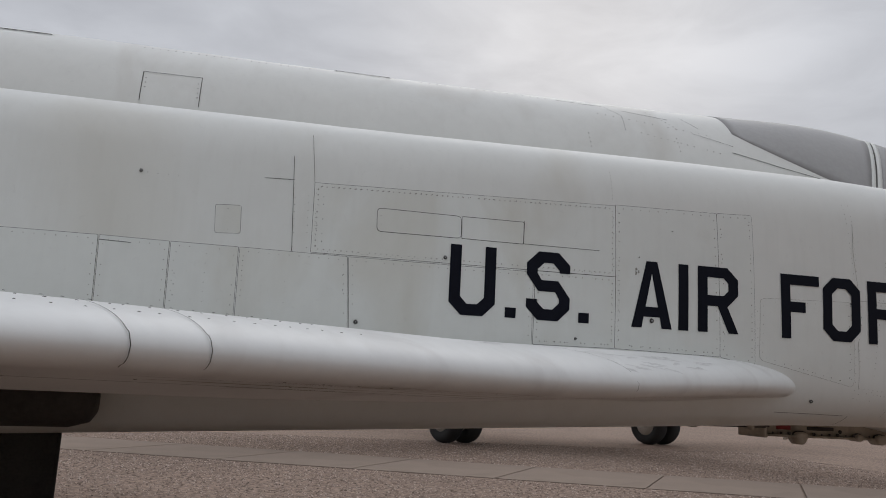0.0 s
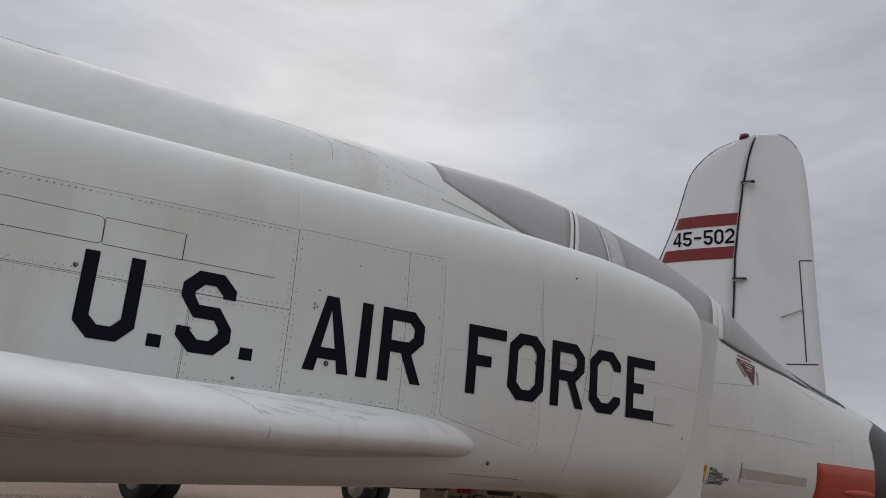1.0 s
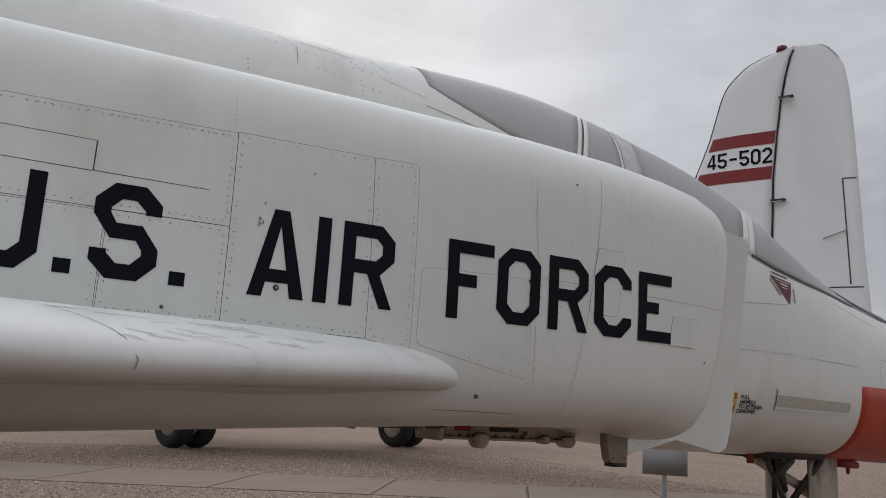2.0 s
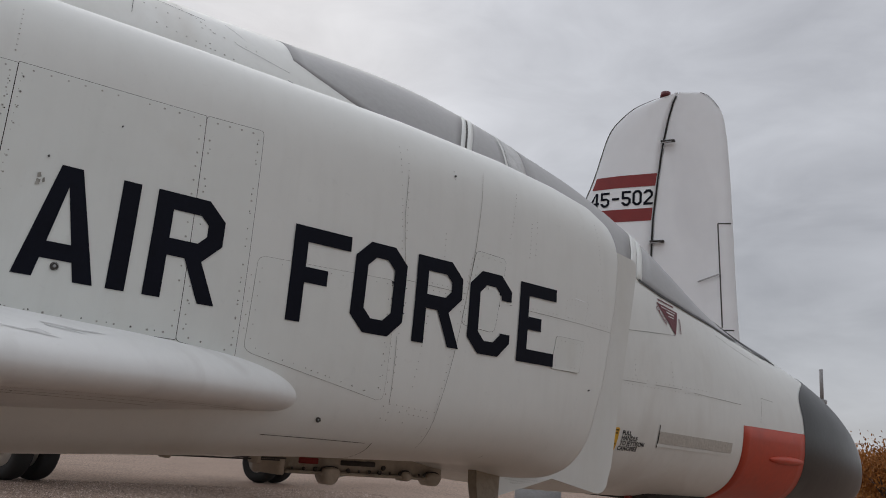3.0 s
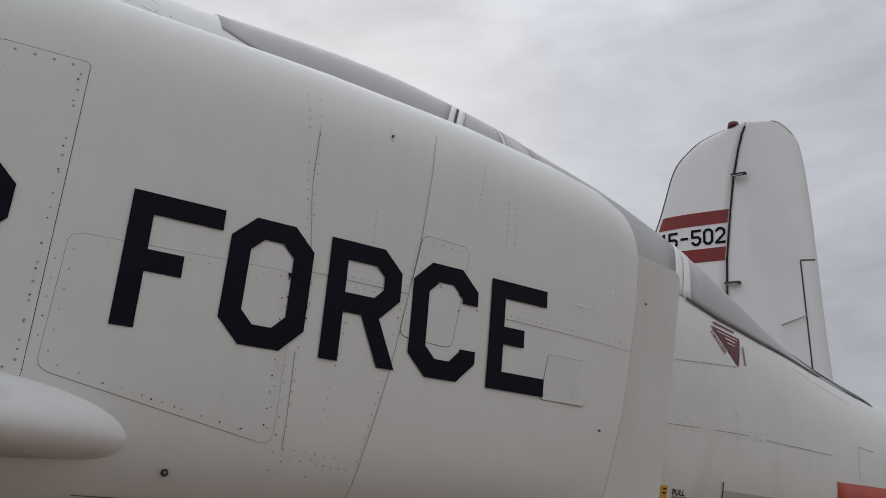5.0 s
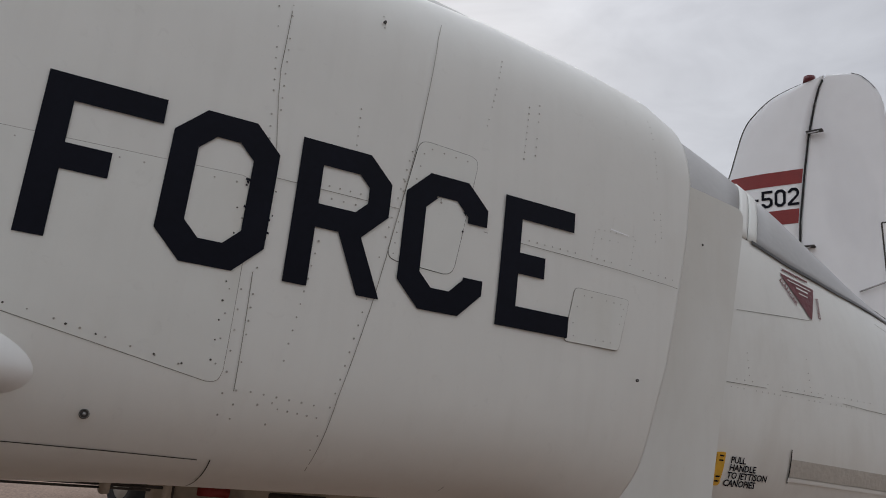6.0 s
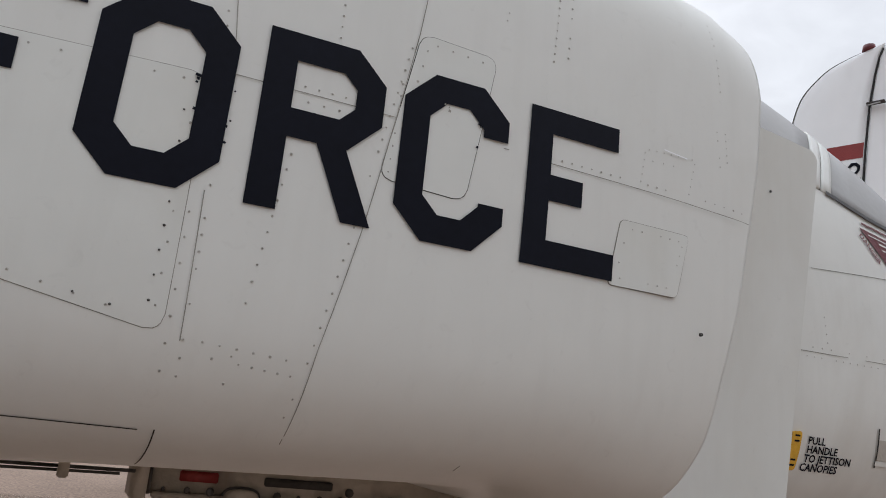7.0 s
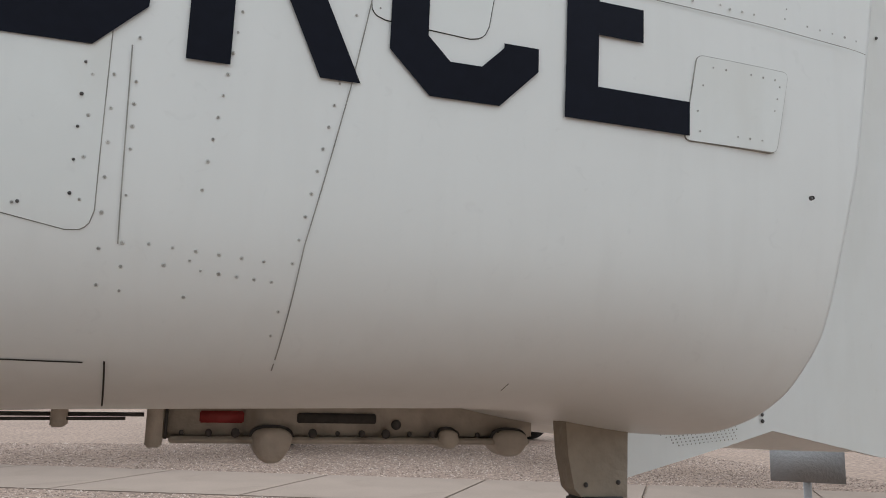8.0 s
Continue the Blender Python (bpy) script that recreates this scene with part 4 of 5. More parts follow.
def wing_joint(s, reach, under, width=0.0045, way=(-0.625, 0.78)):
    """A joint line over the nose of the wing, along the given way in plan."""
    bm = bmesh.new()
    path = [(q, True) for q in np.linspace(reach, 0.0, 26)] + [(q, False) for q in np.linspace(0.004, under, 12)]
    prev = None
    for q, up in path:
        pair = []
        for side in (-width / 2, width / 2):
            so = s - way[1] * q + side * 0.62
            x = 3.09 - 1.25 * s + way[0] * q - side * 0.78
            u = max(0.0, 3.09 - 1.25 * so - x)
            z = wing_surface(so, u, up) + (0.003 if up else -0.003)
            pair.append(bm.verts.new((x + 0.003 * (1 if u < 0.03 else 0), 4.487 - so - (0.003 if u < 0.03 else 0), z)))
        if prev:
            bm.faces.new((prev[0], prev[1], pair[1], pair[0]))
        prev = pair
    return bm


part("wing_joint", wing_joint(2.612, 0.26, 0.03, 0.0022), PIN, jet, "dark joint between leading-edge sections")
part("wing_joint", wing_joint(2.50, 0.22, 0.02, 0.0022), PIN, jet, "dark joint between leading-edge sections")
part("wing_joint", wing_joint(1.28, 0.8, 0.01, 0.003, (-0.97, 0.24)), SEAM, jet, "joint between leading-edge sections")


def on_wing(s, u, lift):
    return Vector((3.09 - 1.25 * s - u, 4.487 - s, wing_surface(s, u, True) + lift))


wing_pins = [(s + random.Random(int(s * 977)).uniform(-0.01, 0.01), 0.16 + 0.10 * ((k * 7) % 3)) for k, s in enumerate(np.linspace(2.1, 2.8, 60))]
part("riveting", rivets(wing_pins, 0.0024, on_wing, 0.003), PIN, jet, kind="stuff")


rng = random.Random(31)
for s0, u0, ds, du, count in ((1.12, 0.18, 0.13, 0.16, 9), (0.93, 0.16, 0.17, 0.10, 10), (0.70, 0.20, 0.10, 0.07, 4), (1.50, 0.30, 0.16, 0.14, 4)):
    smudges = []
    for _ in range(count):
        a, c = s0 + rng.uniform(-ds, ds), u0 + rng.uniform(-du, du)
        w, h, t = rng.uniform(0.02, 0.06), rng.uniform(0.006, 0.014), rng.uniform(-0.02, 0.02)
        smudges.append([(a - w, c - h + t), (a + w, c - h * 0.3 - t), (a + w * 0.8, c + h - t), (a - w * 0.7, c + h + t)])
    part("scuff_marks", laid_quads(smudges, 0, 0, on_wing, 0.0012, 0.015), SCUFF, jet, "grey scuff marks on the wing", kind="stuff")


def under_wing(s, u, lift):
    return Vector((3.09 - 1.25 * s - u, 4.487 - s, wing_surface(s, u, False) - lift))


for line, w in (([(0.9, 0.20), (1.7, 0.19), (2.5, 0.17)], 0.004), ([(0.5, 0.30), (1.5, 0.26)], 0.005), ([(1.1, 0.11), (1.5, 0.12)], 0.003), ([(0.4, 0.42), (3.2, 0.40)], 0.006), ([(0.05, 1.5), (1.3, 1.2)], 0.008)):
    part("wing_joint", skin_strip(line, w, 0.003, under_wing, 0.1), PIN, jet)
part("riveting", rivets([p for a, b, g in (((0.9, 0.16), (2.3, 0.14), 0.08), ((0.5, 0.36), (2.4, 0.34), 0.09)) for p in rivet_points(a, b, g, 0.45)], 0.003, under_wing, 0.001), PIN, jet, kind="stuff")

# Dirty streaks that run along the span under the leading edge.
rng = random.Random(29)
streaks = []
for _ in range(34):
    c, u, n, w = rng.uniform(0.05, 2.3), rng.choice((0.10, 0.16, 0.24, 0.33, 0.45)) + rng.uniform(-0.02, 0.02), rng.uniform(0.06, 0.26), rng.uniform(0.002, 0.007)
    t = rng.uniform(-0.012, 0.012)
    streaks.append([(c - n, u - w * 0.3 - t), (c + n, u - w + t), (c + n, u + w * 0.4 + t), (c - n, u + w - t)])
part("dirt_streaks", laid_quads(streaks, 0, 0, under_wing, 0.0018, 0.04), DOOR, jet, "brown dirt streaks under the wing", kind="stuff")

# ---- under the belly ----
RACK = Matrix.Translation((0.018, -0.07, -0.010))
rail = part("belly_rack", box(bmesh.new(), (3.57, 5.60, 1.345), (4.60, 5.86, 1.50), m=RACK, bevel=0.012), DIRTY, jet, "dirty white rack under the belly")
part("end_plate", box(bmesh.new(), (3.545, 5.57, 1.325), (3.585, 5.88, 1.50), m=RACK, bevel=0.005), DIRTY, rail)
part("end_gap", box(bmesh.new(), (3.588, 5.592, 1.345), (3.596, 5.605, 1.43), RACK), PIN, rail)
part("placard", box(bmesh.new(), (3.672, 5.588, 1.386), (3.782, 5.604, 1.416), m=RACK, bevel=0.003), RED, rail, "small dark red placard")
part("slot", box(bmesh.new(), (3.92, 5.585, 1.388), (4.132, 5.604, 1.414), m=RACK, bevel=0.003), DARKBAY, rail, "dark slot")
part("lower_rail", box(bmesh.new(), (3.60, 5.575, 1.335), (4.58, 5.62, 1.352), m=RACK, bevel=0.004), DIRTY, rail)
for x, w, h in ((3.855, 0.052, 0.06), (4.52, 0.05, 0.042), (4.335, 0.028, 0.022)):
    # A rounded bump with a dark rim, hanging a little below the rack.
    bump = [(x + w * (1 - 0.32 * max(0.0, -math.sin(t))) * math.copysign(abs(math.cos(t)) ** 0.7, math.cos(t)), 1.345 + (h if math.sin(t) < 0 else 0.03) * math.copysign(abs(math.sin(t)) ** 0.8, math.sin(t))) for t in [2 * math.pi * k / 28 for k in range(28)]]
    rows = [[RACK @ Vector((x + (px - x) * f, y, 1.345 + (pz - 1.345) * f)) for px, pz in bump] for y, f in ((5.66, 1.0), (5.58, 1.0), (5.565, 0.95), (5.555, 0.8), (5.552, 0.4))]
    bm = loft(rows, wrap=True)
    bmesh.ops.holes_fill(bm, edges=[e for e in bm.edges if e.is_boundary])
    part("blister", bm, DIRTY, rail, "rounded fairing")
    rim = [RACK @ Vector((x + (px - x) * 1.12, 5.588, 1.345 + (pz - 1.345) * 1.25)) for px, pz in bump[:15]] + [RACK @ Vector((x + (px - x) * 1.0, 5.588, 1.345 + (pz - 1.345) * 0.9)) for px, pz in bump[14::-1]]
    part("blister_rim", plate(rim, 0.01), PIN, rail, "dark rim", smooth=False)
bm = bmesh.new()
for k in range(14):
    x = 3.63 + 0.066 * k
    bmesh.ops.create_uvsphere(bm, u_segments=6, v_segments=4, radius=0.007 + 0.003 * (k % 3), matrix=RACK @ Matrix.Translation((x, 5.58, 1.362)))
part("bolts", bm, PIN, rail, kind="stuff")
bm = bmesh.new()
bmesh.ops.create_uvsphere(bm, u_segments=10, v_segments=6, radius=0.014, matrix=RACK @ Matrix.Translation((4.19, 5.595, 1.386)))
part("knob", bm, PIN, rail)
door = [(4.495, 1.47), (4.665, 1.47), (4.66, 1.235), (4.55, 1.228), (4.522, 1.255), (4.506, 1.33)]
part("bay_door", plate([(x, 5.08, z) for x, z in door], 0.07), DOOR, jet, "dirty stained bay door hanging open", smooth=False)
bay = bpy.data.objects["bay_door"]
part("latch_foot", box(bmesh.new(), (4.535, 5.065, 1.215), (4.65, 5.155, 1.238), bevel=0.006), PIN, bay, "dark rubber foot along the lower edge")
part("hinge_strip", box(bmesh.new(), (4.50, 5.068, 1.435), (4.66, 5.082, 1.447), bevel=0.003), PIN, bay, "dark hinge strip")
bm = bmesh.new()
for x, z in ((4.515, 1.425), (4.55, 1.42), (4.60, 1.418), (4.645, 1.415), (4.635, 1.27), (4.55, 1.265)):
    bmesh.ops.create_uvsphere(bm, u_segments=8, v_segments=5, radius=0.006, matrix=Matrix.Translation((x, 5.078, z)))
part("bolts", bm, PIN, bay, kind="stuff")
bleed = [(4.87 + 0.013 * i + 0.004 * j, 1.378 + 0.0014 * i - 0.008 * j) for j in range(6) for i in range(2 * j // 3, 19 - (j // 3))]
part("bleed_holes", rivets(bleed, 0.0022, lambda x, z, lift: Vector((x, 5.264 - 0.03 * (x - 5) - lift, z)), 0.0, 0.001), FAINT, jet, "rows of tiny bleed holes", kind="stuff")
for a, e, r in (((1.3, 5.36, 1.385), (3.56, 5.42, 1.398), 0.005), ((2.3, 5.33, 1.376), (3.52, 5.40, 1.389), 0.004)):
    pipe = part("pipe_run", rod(bmesh.new(), a, e, r, n=10), PIN, jet, "thin dark pipe along the belly")
for x in (2.45, 2.95, 3.38):
    part("pipe_clamp", box(bmesh.new(), (x - 0.014, 5.34, 1.370), (x + 0.014, 5.43, 1.43), bevel=0.004), DIRTY, jet, "small pipe clamp")


def wheel(x, y, r, w, parent, axis=(0, 1, 0), rim_paint=None):
    """A tyre on its rim, standing on the ground."""
    rows = []
    prof = [(0.55, -0.42), (0.70, -0.48), (0.86, -0.5), (0.96, -0.38), (1.0, -0.18), (1.0, 0.18), (0.96, 0.38), (0.86, 0.5), (0.70, 0.48), (0.55, 0.42)]
    a = Vector(axis).normalized()
    b = a.cross(Vector((0, 0, 1)))
    for k in range(32):
        t = 2 * math.pi * k / 32
        rows.append([Vector((x, y, r + G)) + (b * math.cos(t) + Vector((0, 0, 1)) * math.sin(t)) * r * p + a * w * q for p, q in prof])
    rows.append(rows[0])
    bm = loft(rows)
    bmesh.ops.remove_doubles(bm, verts=bm.verts, dist=0.0005)
    tyre = part("tyre", bm, RUBBER, parent, "black rubber tyre")
    c = Vector((x, y, r + G))
    part("rim", rod(rod(bmesh.new(), c - a * w * 0.40, c + a * w * 0.40, r * 0.57, n=28), c - a * w * 0.47, c + a * w * 0.47, r * 0.2), rim_paint or STEEL, tyre, "dull metal wheel rim")
    return tyre


# Nose gear.
nose_leg = part("nose_gear_leg", rod(rod(bmesh.new(), (7.22, CY, 1.35), (7.22, CY, 0.62), 0.085), (7.22, CY, 0.66), (7.22, CY, 0.15), 0.055), DIRTY, jet, "grey nose gear leg")
part("axle", rod(bmesh.new(), (7.22, CY - 0.28, 0.15), (7.22, CY + 0.28, 0.15), 0.035), STEEL, nose_leg)
part("drag_brace", rod(rod(bmesh.new(), (6.78, CY - 0.05, 1.28), (7.5, CY - 0.1, 0.97), 0.04), (7.4, CY - 0.1, 1.01), (7.55, CY - 0.1, 0.95), 0.055), DIRTY, nose_leg, "pale diagonal brace")
part("hose", rod(bmesh.new(), (7.08, CY - 0.1, 1.3), (7.08, CY - 0.1, 0.4), 0.02), RUBBER, nose_leg)
# Closed box, coloured dark for the shade inside the open gear bay.
part("gear_bay_shade", box(bmesh.new(), (6.7, CY - 0.34, 1.245), (7.46, CY + 0.3, 1.34), bevel=0.02), DARKBAY, jet, "solid box painted dark as the shade in the nose gear bay")
for a, e, r in (((6.75, CY - 0.3, 1.24), (7.2, CY - 0.12, 0.86), 0.022), ((6.95, CY - 0.25, 1.25), (7.22, CY - 0.08, 0.98), 0.035), ((7.45, CY - 0.28, 1.25), (7.25, CY - 0.06, 0.80), 0.028), ((6.85, CY - 0.33, 1.12), (7.05, CY - 0.3, 1.24), 0.03)):
    part("strut", rod(bmesh.new(), a, e, r), DARKBAY, nose_leg, "dark strut")
part("gear_door", box(bmesh.new(), (7.36, CY - 0.24, 0.62), (7.72, CY - 0.20, 1.33), bevel=0.01), DIRTY, jet, "dirty white nose gear door")
for side in (-0.2, 0.2):
    wheel(7.22, CY + side, 0.25, 0.14, jet)
part("inlet_cover", rod(rod(bmesh.new(), (7.86, 5.95, 1.23), (8.1, 5.95, 1.2), 0.05, 0.03), (7.98, 5.95, 1.28), (7.98, 5.95, 1.12), 0.035, 0.012), RED, jet, "dull red cover under the nose")
part("belly_valve", rod(bmesh.new(), (6.68, 5.9, 1.32), (6.68, 5.9, 1.2), 0.03), RED, jet, "dull red valve under the belly")

# Main gear and belly fairings, on both sides.
for side in (-1, 1):
    gy = CY + side * 2.62
    leg = part("main_gear_leg", rod(rod(bmesh.new(), (-2.3, gy, 1.45), (-2.3, gy, 0.5), 0.10), (-2.3, gy, 0.6), (-2.3, gy, 0.28), 0.065), STEEL, jet, "grey main gear leg")
    part("axle", rod(bmesh.new(), (-2.3, gy, 0.28), (-2.3, gy - side * 0.2, 0.28), 0.05), STEEL, leg)
    part("brace", rod(bmesh.new(), (-2.25, gy, 0.9), (-2.9, gy - side * 0.1, 1.4), 0.04), STEEL, leg)
    wheel(-2.3, gy - side * 0.22, 0.38, 0.27, jet)
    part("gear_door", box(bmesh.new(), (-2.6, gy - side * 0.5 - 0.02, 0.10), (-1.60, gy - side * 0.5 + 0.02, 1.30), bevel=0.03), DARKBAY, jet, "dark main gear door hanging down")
    rows = []
    for x, k in ((-0.66, 0.05), (-0.665, 0.45), (-0.69, 0.75), (-0.78, 0.95), (-1.1, 1.0), (-3.0, 1.0), (-3.3, 0.6), (-3.4, 0.1)):
        rows.append([(x, CY + side * 1.68 + 0.14 * k * math.cos(2 * math.pi * j / 20), 1.395 + 0.13 * k * math.sin(2 * math.pi * j / 20)) for j in range(20)])
    bm = loft(rows, wrap=True)
    bmesh.ops.holes_fill(bm, edges=[e for e in bm.edges if e.is_boundary])
    part("belly_fairing", bm, DARKBAY, jet, "dark fairing under the wing root")

# Information sign on a post, beyond the jet.
stand = tagged(new("information_sign"), "plain grey sign plate on a slim post behind the jet", "sign")
part("post", rod(bmesh.new(), (8.04, 8.30, G), (8.04, 8.30, 1.12), 0.028), GREYPAINT, stand)
part("sign_plate", box(bmesh.new(), (-0.25, -0.05, -0.14), (0.25, -0.025, 0.14), pose(8.04, 8.30, 1.02, 0, 0, -35), 0.004), GREYPAINT, stand, "flat grey plate")

# ---- the far aircraft ----
FIN = Matrix.Translation((15.862, 12.775, -0.196)) @ Matrix.Rotation(0.055, 4, "Z") @ Matrix(((-0.39, 0.92, 0, 0), (0.92, 0.39, 0, 0), (0, 0, 1, 0), (0, 0, 0, 1))) @ Matrix.Diagonal((1.061, 1.0, 1.099, 1.0))
transport = tagged(new("transport_plane"), "white propeller transport aircraft with two red fin stripes", "aircraft")
LEAD = [(3.3, 3.8), (3.9, 3.27), (4.9, 2.68), (5.9, 2.2), (6.8, 1.81), (7.4, 1.57), (8.0, 1.39), (8.28, 1.30), (8.53, 1.17), (8.75, 0.95), (8.93, 0.70), (9.06, 0.34), (9.14, -0.02), (9.17, -0.2)]
HINGE = [(3.3, 0.38), (5.47, 0.26), (6.38, 0.235), (7.41, 0.13), (8.07, 0.045), (8.62, -0.065), (8.95, -0.155), (9.17, -0.26)]
TRAIL = [(3.3, -1.5), (4.91, -1.40), (6.84, -1.32), (7.99, -1.25), (8.3, -1.21), (8.55, -1.17), (8.75, -1.09), (8.9, -0.99), (9.05, -0.86), (9.13, -0.71), (9.17, -0.45)]


def fin_half(u, v):
    le, hi = smooth_curve(LEAD, v), smooth_curve(HINGE, v)
    f = min(1.0, max(0.0, (le - u) / max(0.05, le - hi)))
    return (0.04 + 0.14 * (9.5 - v) / 6.0 + 0.03) * min(1.0, math.sqrt(f / 0.45)) + 0.004


def rudder_half(u, v):
    hi, tr = smooth_curve(HINGE, v), smooth_curve(TRAIL, v)
    f = min(1.0, max(0.0, (u - tr) / max(0.05, hi - tr)))
    return (0.05 + 0.12 * (9.5 - v) / 6.0) * f + 0.008


def blade(front, rear, half, vs, n=14):
    rows = []
    for v in vs:
        a, b = smooth_curve(front, v), smooth_curve(rear, v)
        us = [a + (b - a) * (k / n) ** 1.6 for k in range(n + 1)]
        rows.append([FIN @ Vector((u, -half(u, v), v)) for u in us] + [FIN @ Vector((u, half(u, v), v)) for u in us[::-1]])
    bm = loft(rows, wrap=True)
    bmesh.ops.holes_fill(bm, edges=[e for e in bm.edges if e.is_boundary])
    return bm


VS = [3.3 + 0.3 * k for k in range(14)] + [7.4, 7.6, 7.8, 8.0, 8.1, 8.2, 8.28, 8.36, 8.44, 8.53, 8.60, 8.68, 8.75, 8.81, 8.87, 8.93, 8.97, 9.01, 9.05, 9.08, 9.11, 9.13, 9.15, 9.17]
fin = part("fin", blade(LEAD, [(v, u + 0.02) for v, u in HINGE], fin_half, VS), TAILWHITE, transport, "white painted fin")
rudder = part("rudder", blade([(v, u - 0.02) for v, u in HINGE], TRAIL, rudder_half, VS), TAILWHITE, transport, "white painted rudder")
on_fin = lambda u, v, lift: FIN @ Vector((-u, -fin_half(-u, v) - lift, v))
on_rudder = lambda u, v, lift: FIN @ Vector((-u, -rudder_half(-u, v) - lift, v))
for z0, z1 in ((7.125, 7.395), (6.38, 6.65)):
    le0, le1 = smooth_curve(LEAD, z0), smooth_curve(LEAD, z1)
    part("stripe", laid_quads([[(-le0, z0), (-smooth_curve(HINGE, z0) - 0.03, z0), (-smooth_curve(HINGE, z1) - 0.03, z1), (-le1, z1)]], 0, 0, on_fin, 0.008, 0.12), RED, fin, "dark red stripe")
for k, ch in enumerate("45-502"):
    part("numeral" if ch != "-" else "dash", laid_quads(strokes(ch, 0.20, 0.33, 0.050), -1.615 + 0.235 * k, 6.72, on_fin, 0.012, 0.1), BLACK, fin, "black numeral")


def rod_line(points, r, n=8):
    """One round tube along a line of points."""
    p = [Vector(q) for q in points]
    rows = []
    for k, q in enumerate(p):
        way = (p[min(k + 1, len(p) - 1)] - p[max(k - 1, 0)]).normalized()
        a = way.cross(Vector((0.37, -0.91, 0.1))).normalized()
        c = way.cross(a)
        rows.append([q + (a * math.cos(2 * math.pi * j / n) + c * math.sin(2 * math.pi * j / n)) * r for j in range(n)])
    bm = loft(rows, wrap=True)
    bmesh.ops.holes_fill(bm, edges=[e for e in bm.edges if e.is_boundary])
    return bm


part("hinge_gap", rod_line([FIN @ Vector((smooth_curve(HINGE, v), -0.07 - 0.13 * (9.5 - v) / 6.0, v)) for v in (3.4, 4.5, 5.5, 6.4, 7.3, 8.0, 8.6, 8.93, 9.08)], 0.02), RUBBER, fin, "dark gap along the rudder hinge")
part("leading_edge_strip", rod_line([FIN @ Vector((smooth_curve(LEAD, v) + 0.004, -0.015, v)) for v in [5.0, 5.9] + VS[12:-2]], 0.011), PIN, fin, "dark strip on the leading edge")
for v in (8.05, 5.92):
    u = smooth_curve(HINGE, v)
    part("hinge_bracket", box(bmesh.new(), (-0.26, -0.24, v - 0.012), (0.03, -0.12, v + 0.018), FIN @ Matrix.Translation((u, 0, 0)), 0.006), PIN, rudder, "dark hinge bracket")
# Pale rods, added to draw the highlight at the bracket ends.
for v in (8.05, 5.92):
    u = smooth_curve(HINGE, v)
    part("bracket_highlight", rod(bmesh.new(), FIN @ Vector((u + 0.02, -0.25, v - 0.045)), FIN @ Vector((u - 0.2, -0.25, v - 0.03)), 0.012), STEEL, rudder, "pale rod added as the highlight on the hinge bracket")
part("trailing_strip", rod_line([FIN @ Vector((smooth_curve(TRAIL, v) + 0.01, -0.02, v)) for v in (8.75, 8.9, 9.05, 9.13)], 0.005), PIN, rudder, "dark strip at the top of the rudder")
part("beacon", rod(bmesh.new(), FIN @ Vector((0.03, 0, 9.12)), FIN @ Vector((0.03, 0, 9.22)), 0.125, 0.11), MAROON, fin, "dark red beacon")
for line in ([(1.06, 6.27), (1.31, 6.26)], [(1.06, 6.27), (1.10, 5.25), (1.14, 4.2)], [(0.76, 4.15), (1.36, 4.15)]):
    part("tab_gap", skin_strip(line, 0.026, 0.006, on_rudder, 0.2), PIN, rudder)
part("tab_rod", rod(bmesh.new(), on_rudder(0.68, 5.09, 0.05), on_rudder(1.12, 5.25, 0.05), 0.016), STEEL, rudder)
rows = []
for k, (a, r, z) in enumerate(((-1.7, 0.05, 3.05), (-1.2, 0.25, 3.05), (0, 0.6, 3.05), (3, 1.2, 3.15), (8, 1.55, 3.3), (16, 1.6, 3.3), (20, 1.3, 3.2), (22, 0.6, 3.0), (22.6, 0.05, 2.9))):
    rows.append([FIN @ Vector((a, r * math.cos(2 * math.pi * j / 24), z + r * math.sin(2 * math.pi * j / 24))) for j in range(24)])
part("fuselage", loft(rows, wrap=True), TAILWHITE, transport, "white transport fuselage")
bm = bmesh.new()
rows = []
for y, c0, c1, z in ((-15, 12.6, 14.2, 3.6), (-5, 11.6, 15.2, 2.9), (0, 11.2, 15.6, 2.6), (5, 11.6, 15.2, 2.9), (15, 12.6, 14.2, 3.6)):
    rows.append([FIN @ Vector((a, y, z + h)) for a, h in ((c0, 0), ((c0 + c1) / 2, 0.22), (c1 - 0.2, 0.15), (c1, 0), (c1 - 0.2, -0.12), ((c0 + c1) / 2, -0.15))])
part("wing", loft(rows, wrap=True), TAILWHITE, transport, "white transport wing")
for side in (-1, 1):
    gear = Vector((10.42 + side * 4.26, 27.1 + side * 1.7, 0))
    for off in (-0.37, 0.37):
        p = gear + Vector((0.92, 0.39, 0)) * off
        wheel(p.x, p.y, 0.74, 0.5, transport, (0.92, 0.39, 0), VENT)
    part("main_gear_leg", rod(bmesh.new(), (gear.x, gear.y, 0.4), (gear.x, gear.y, 2.9), 0.12), STEEL, transport, "grey gear leg")

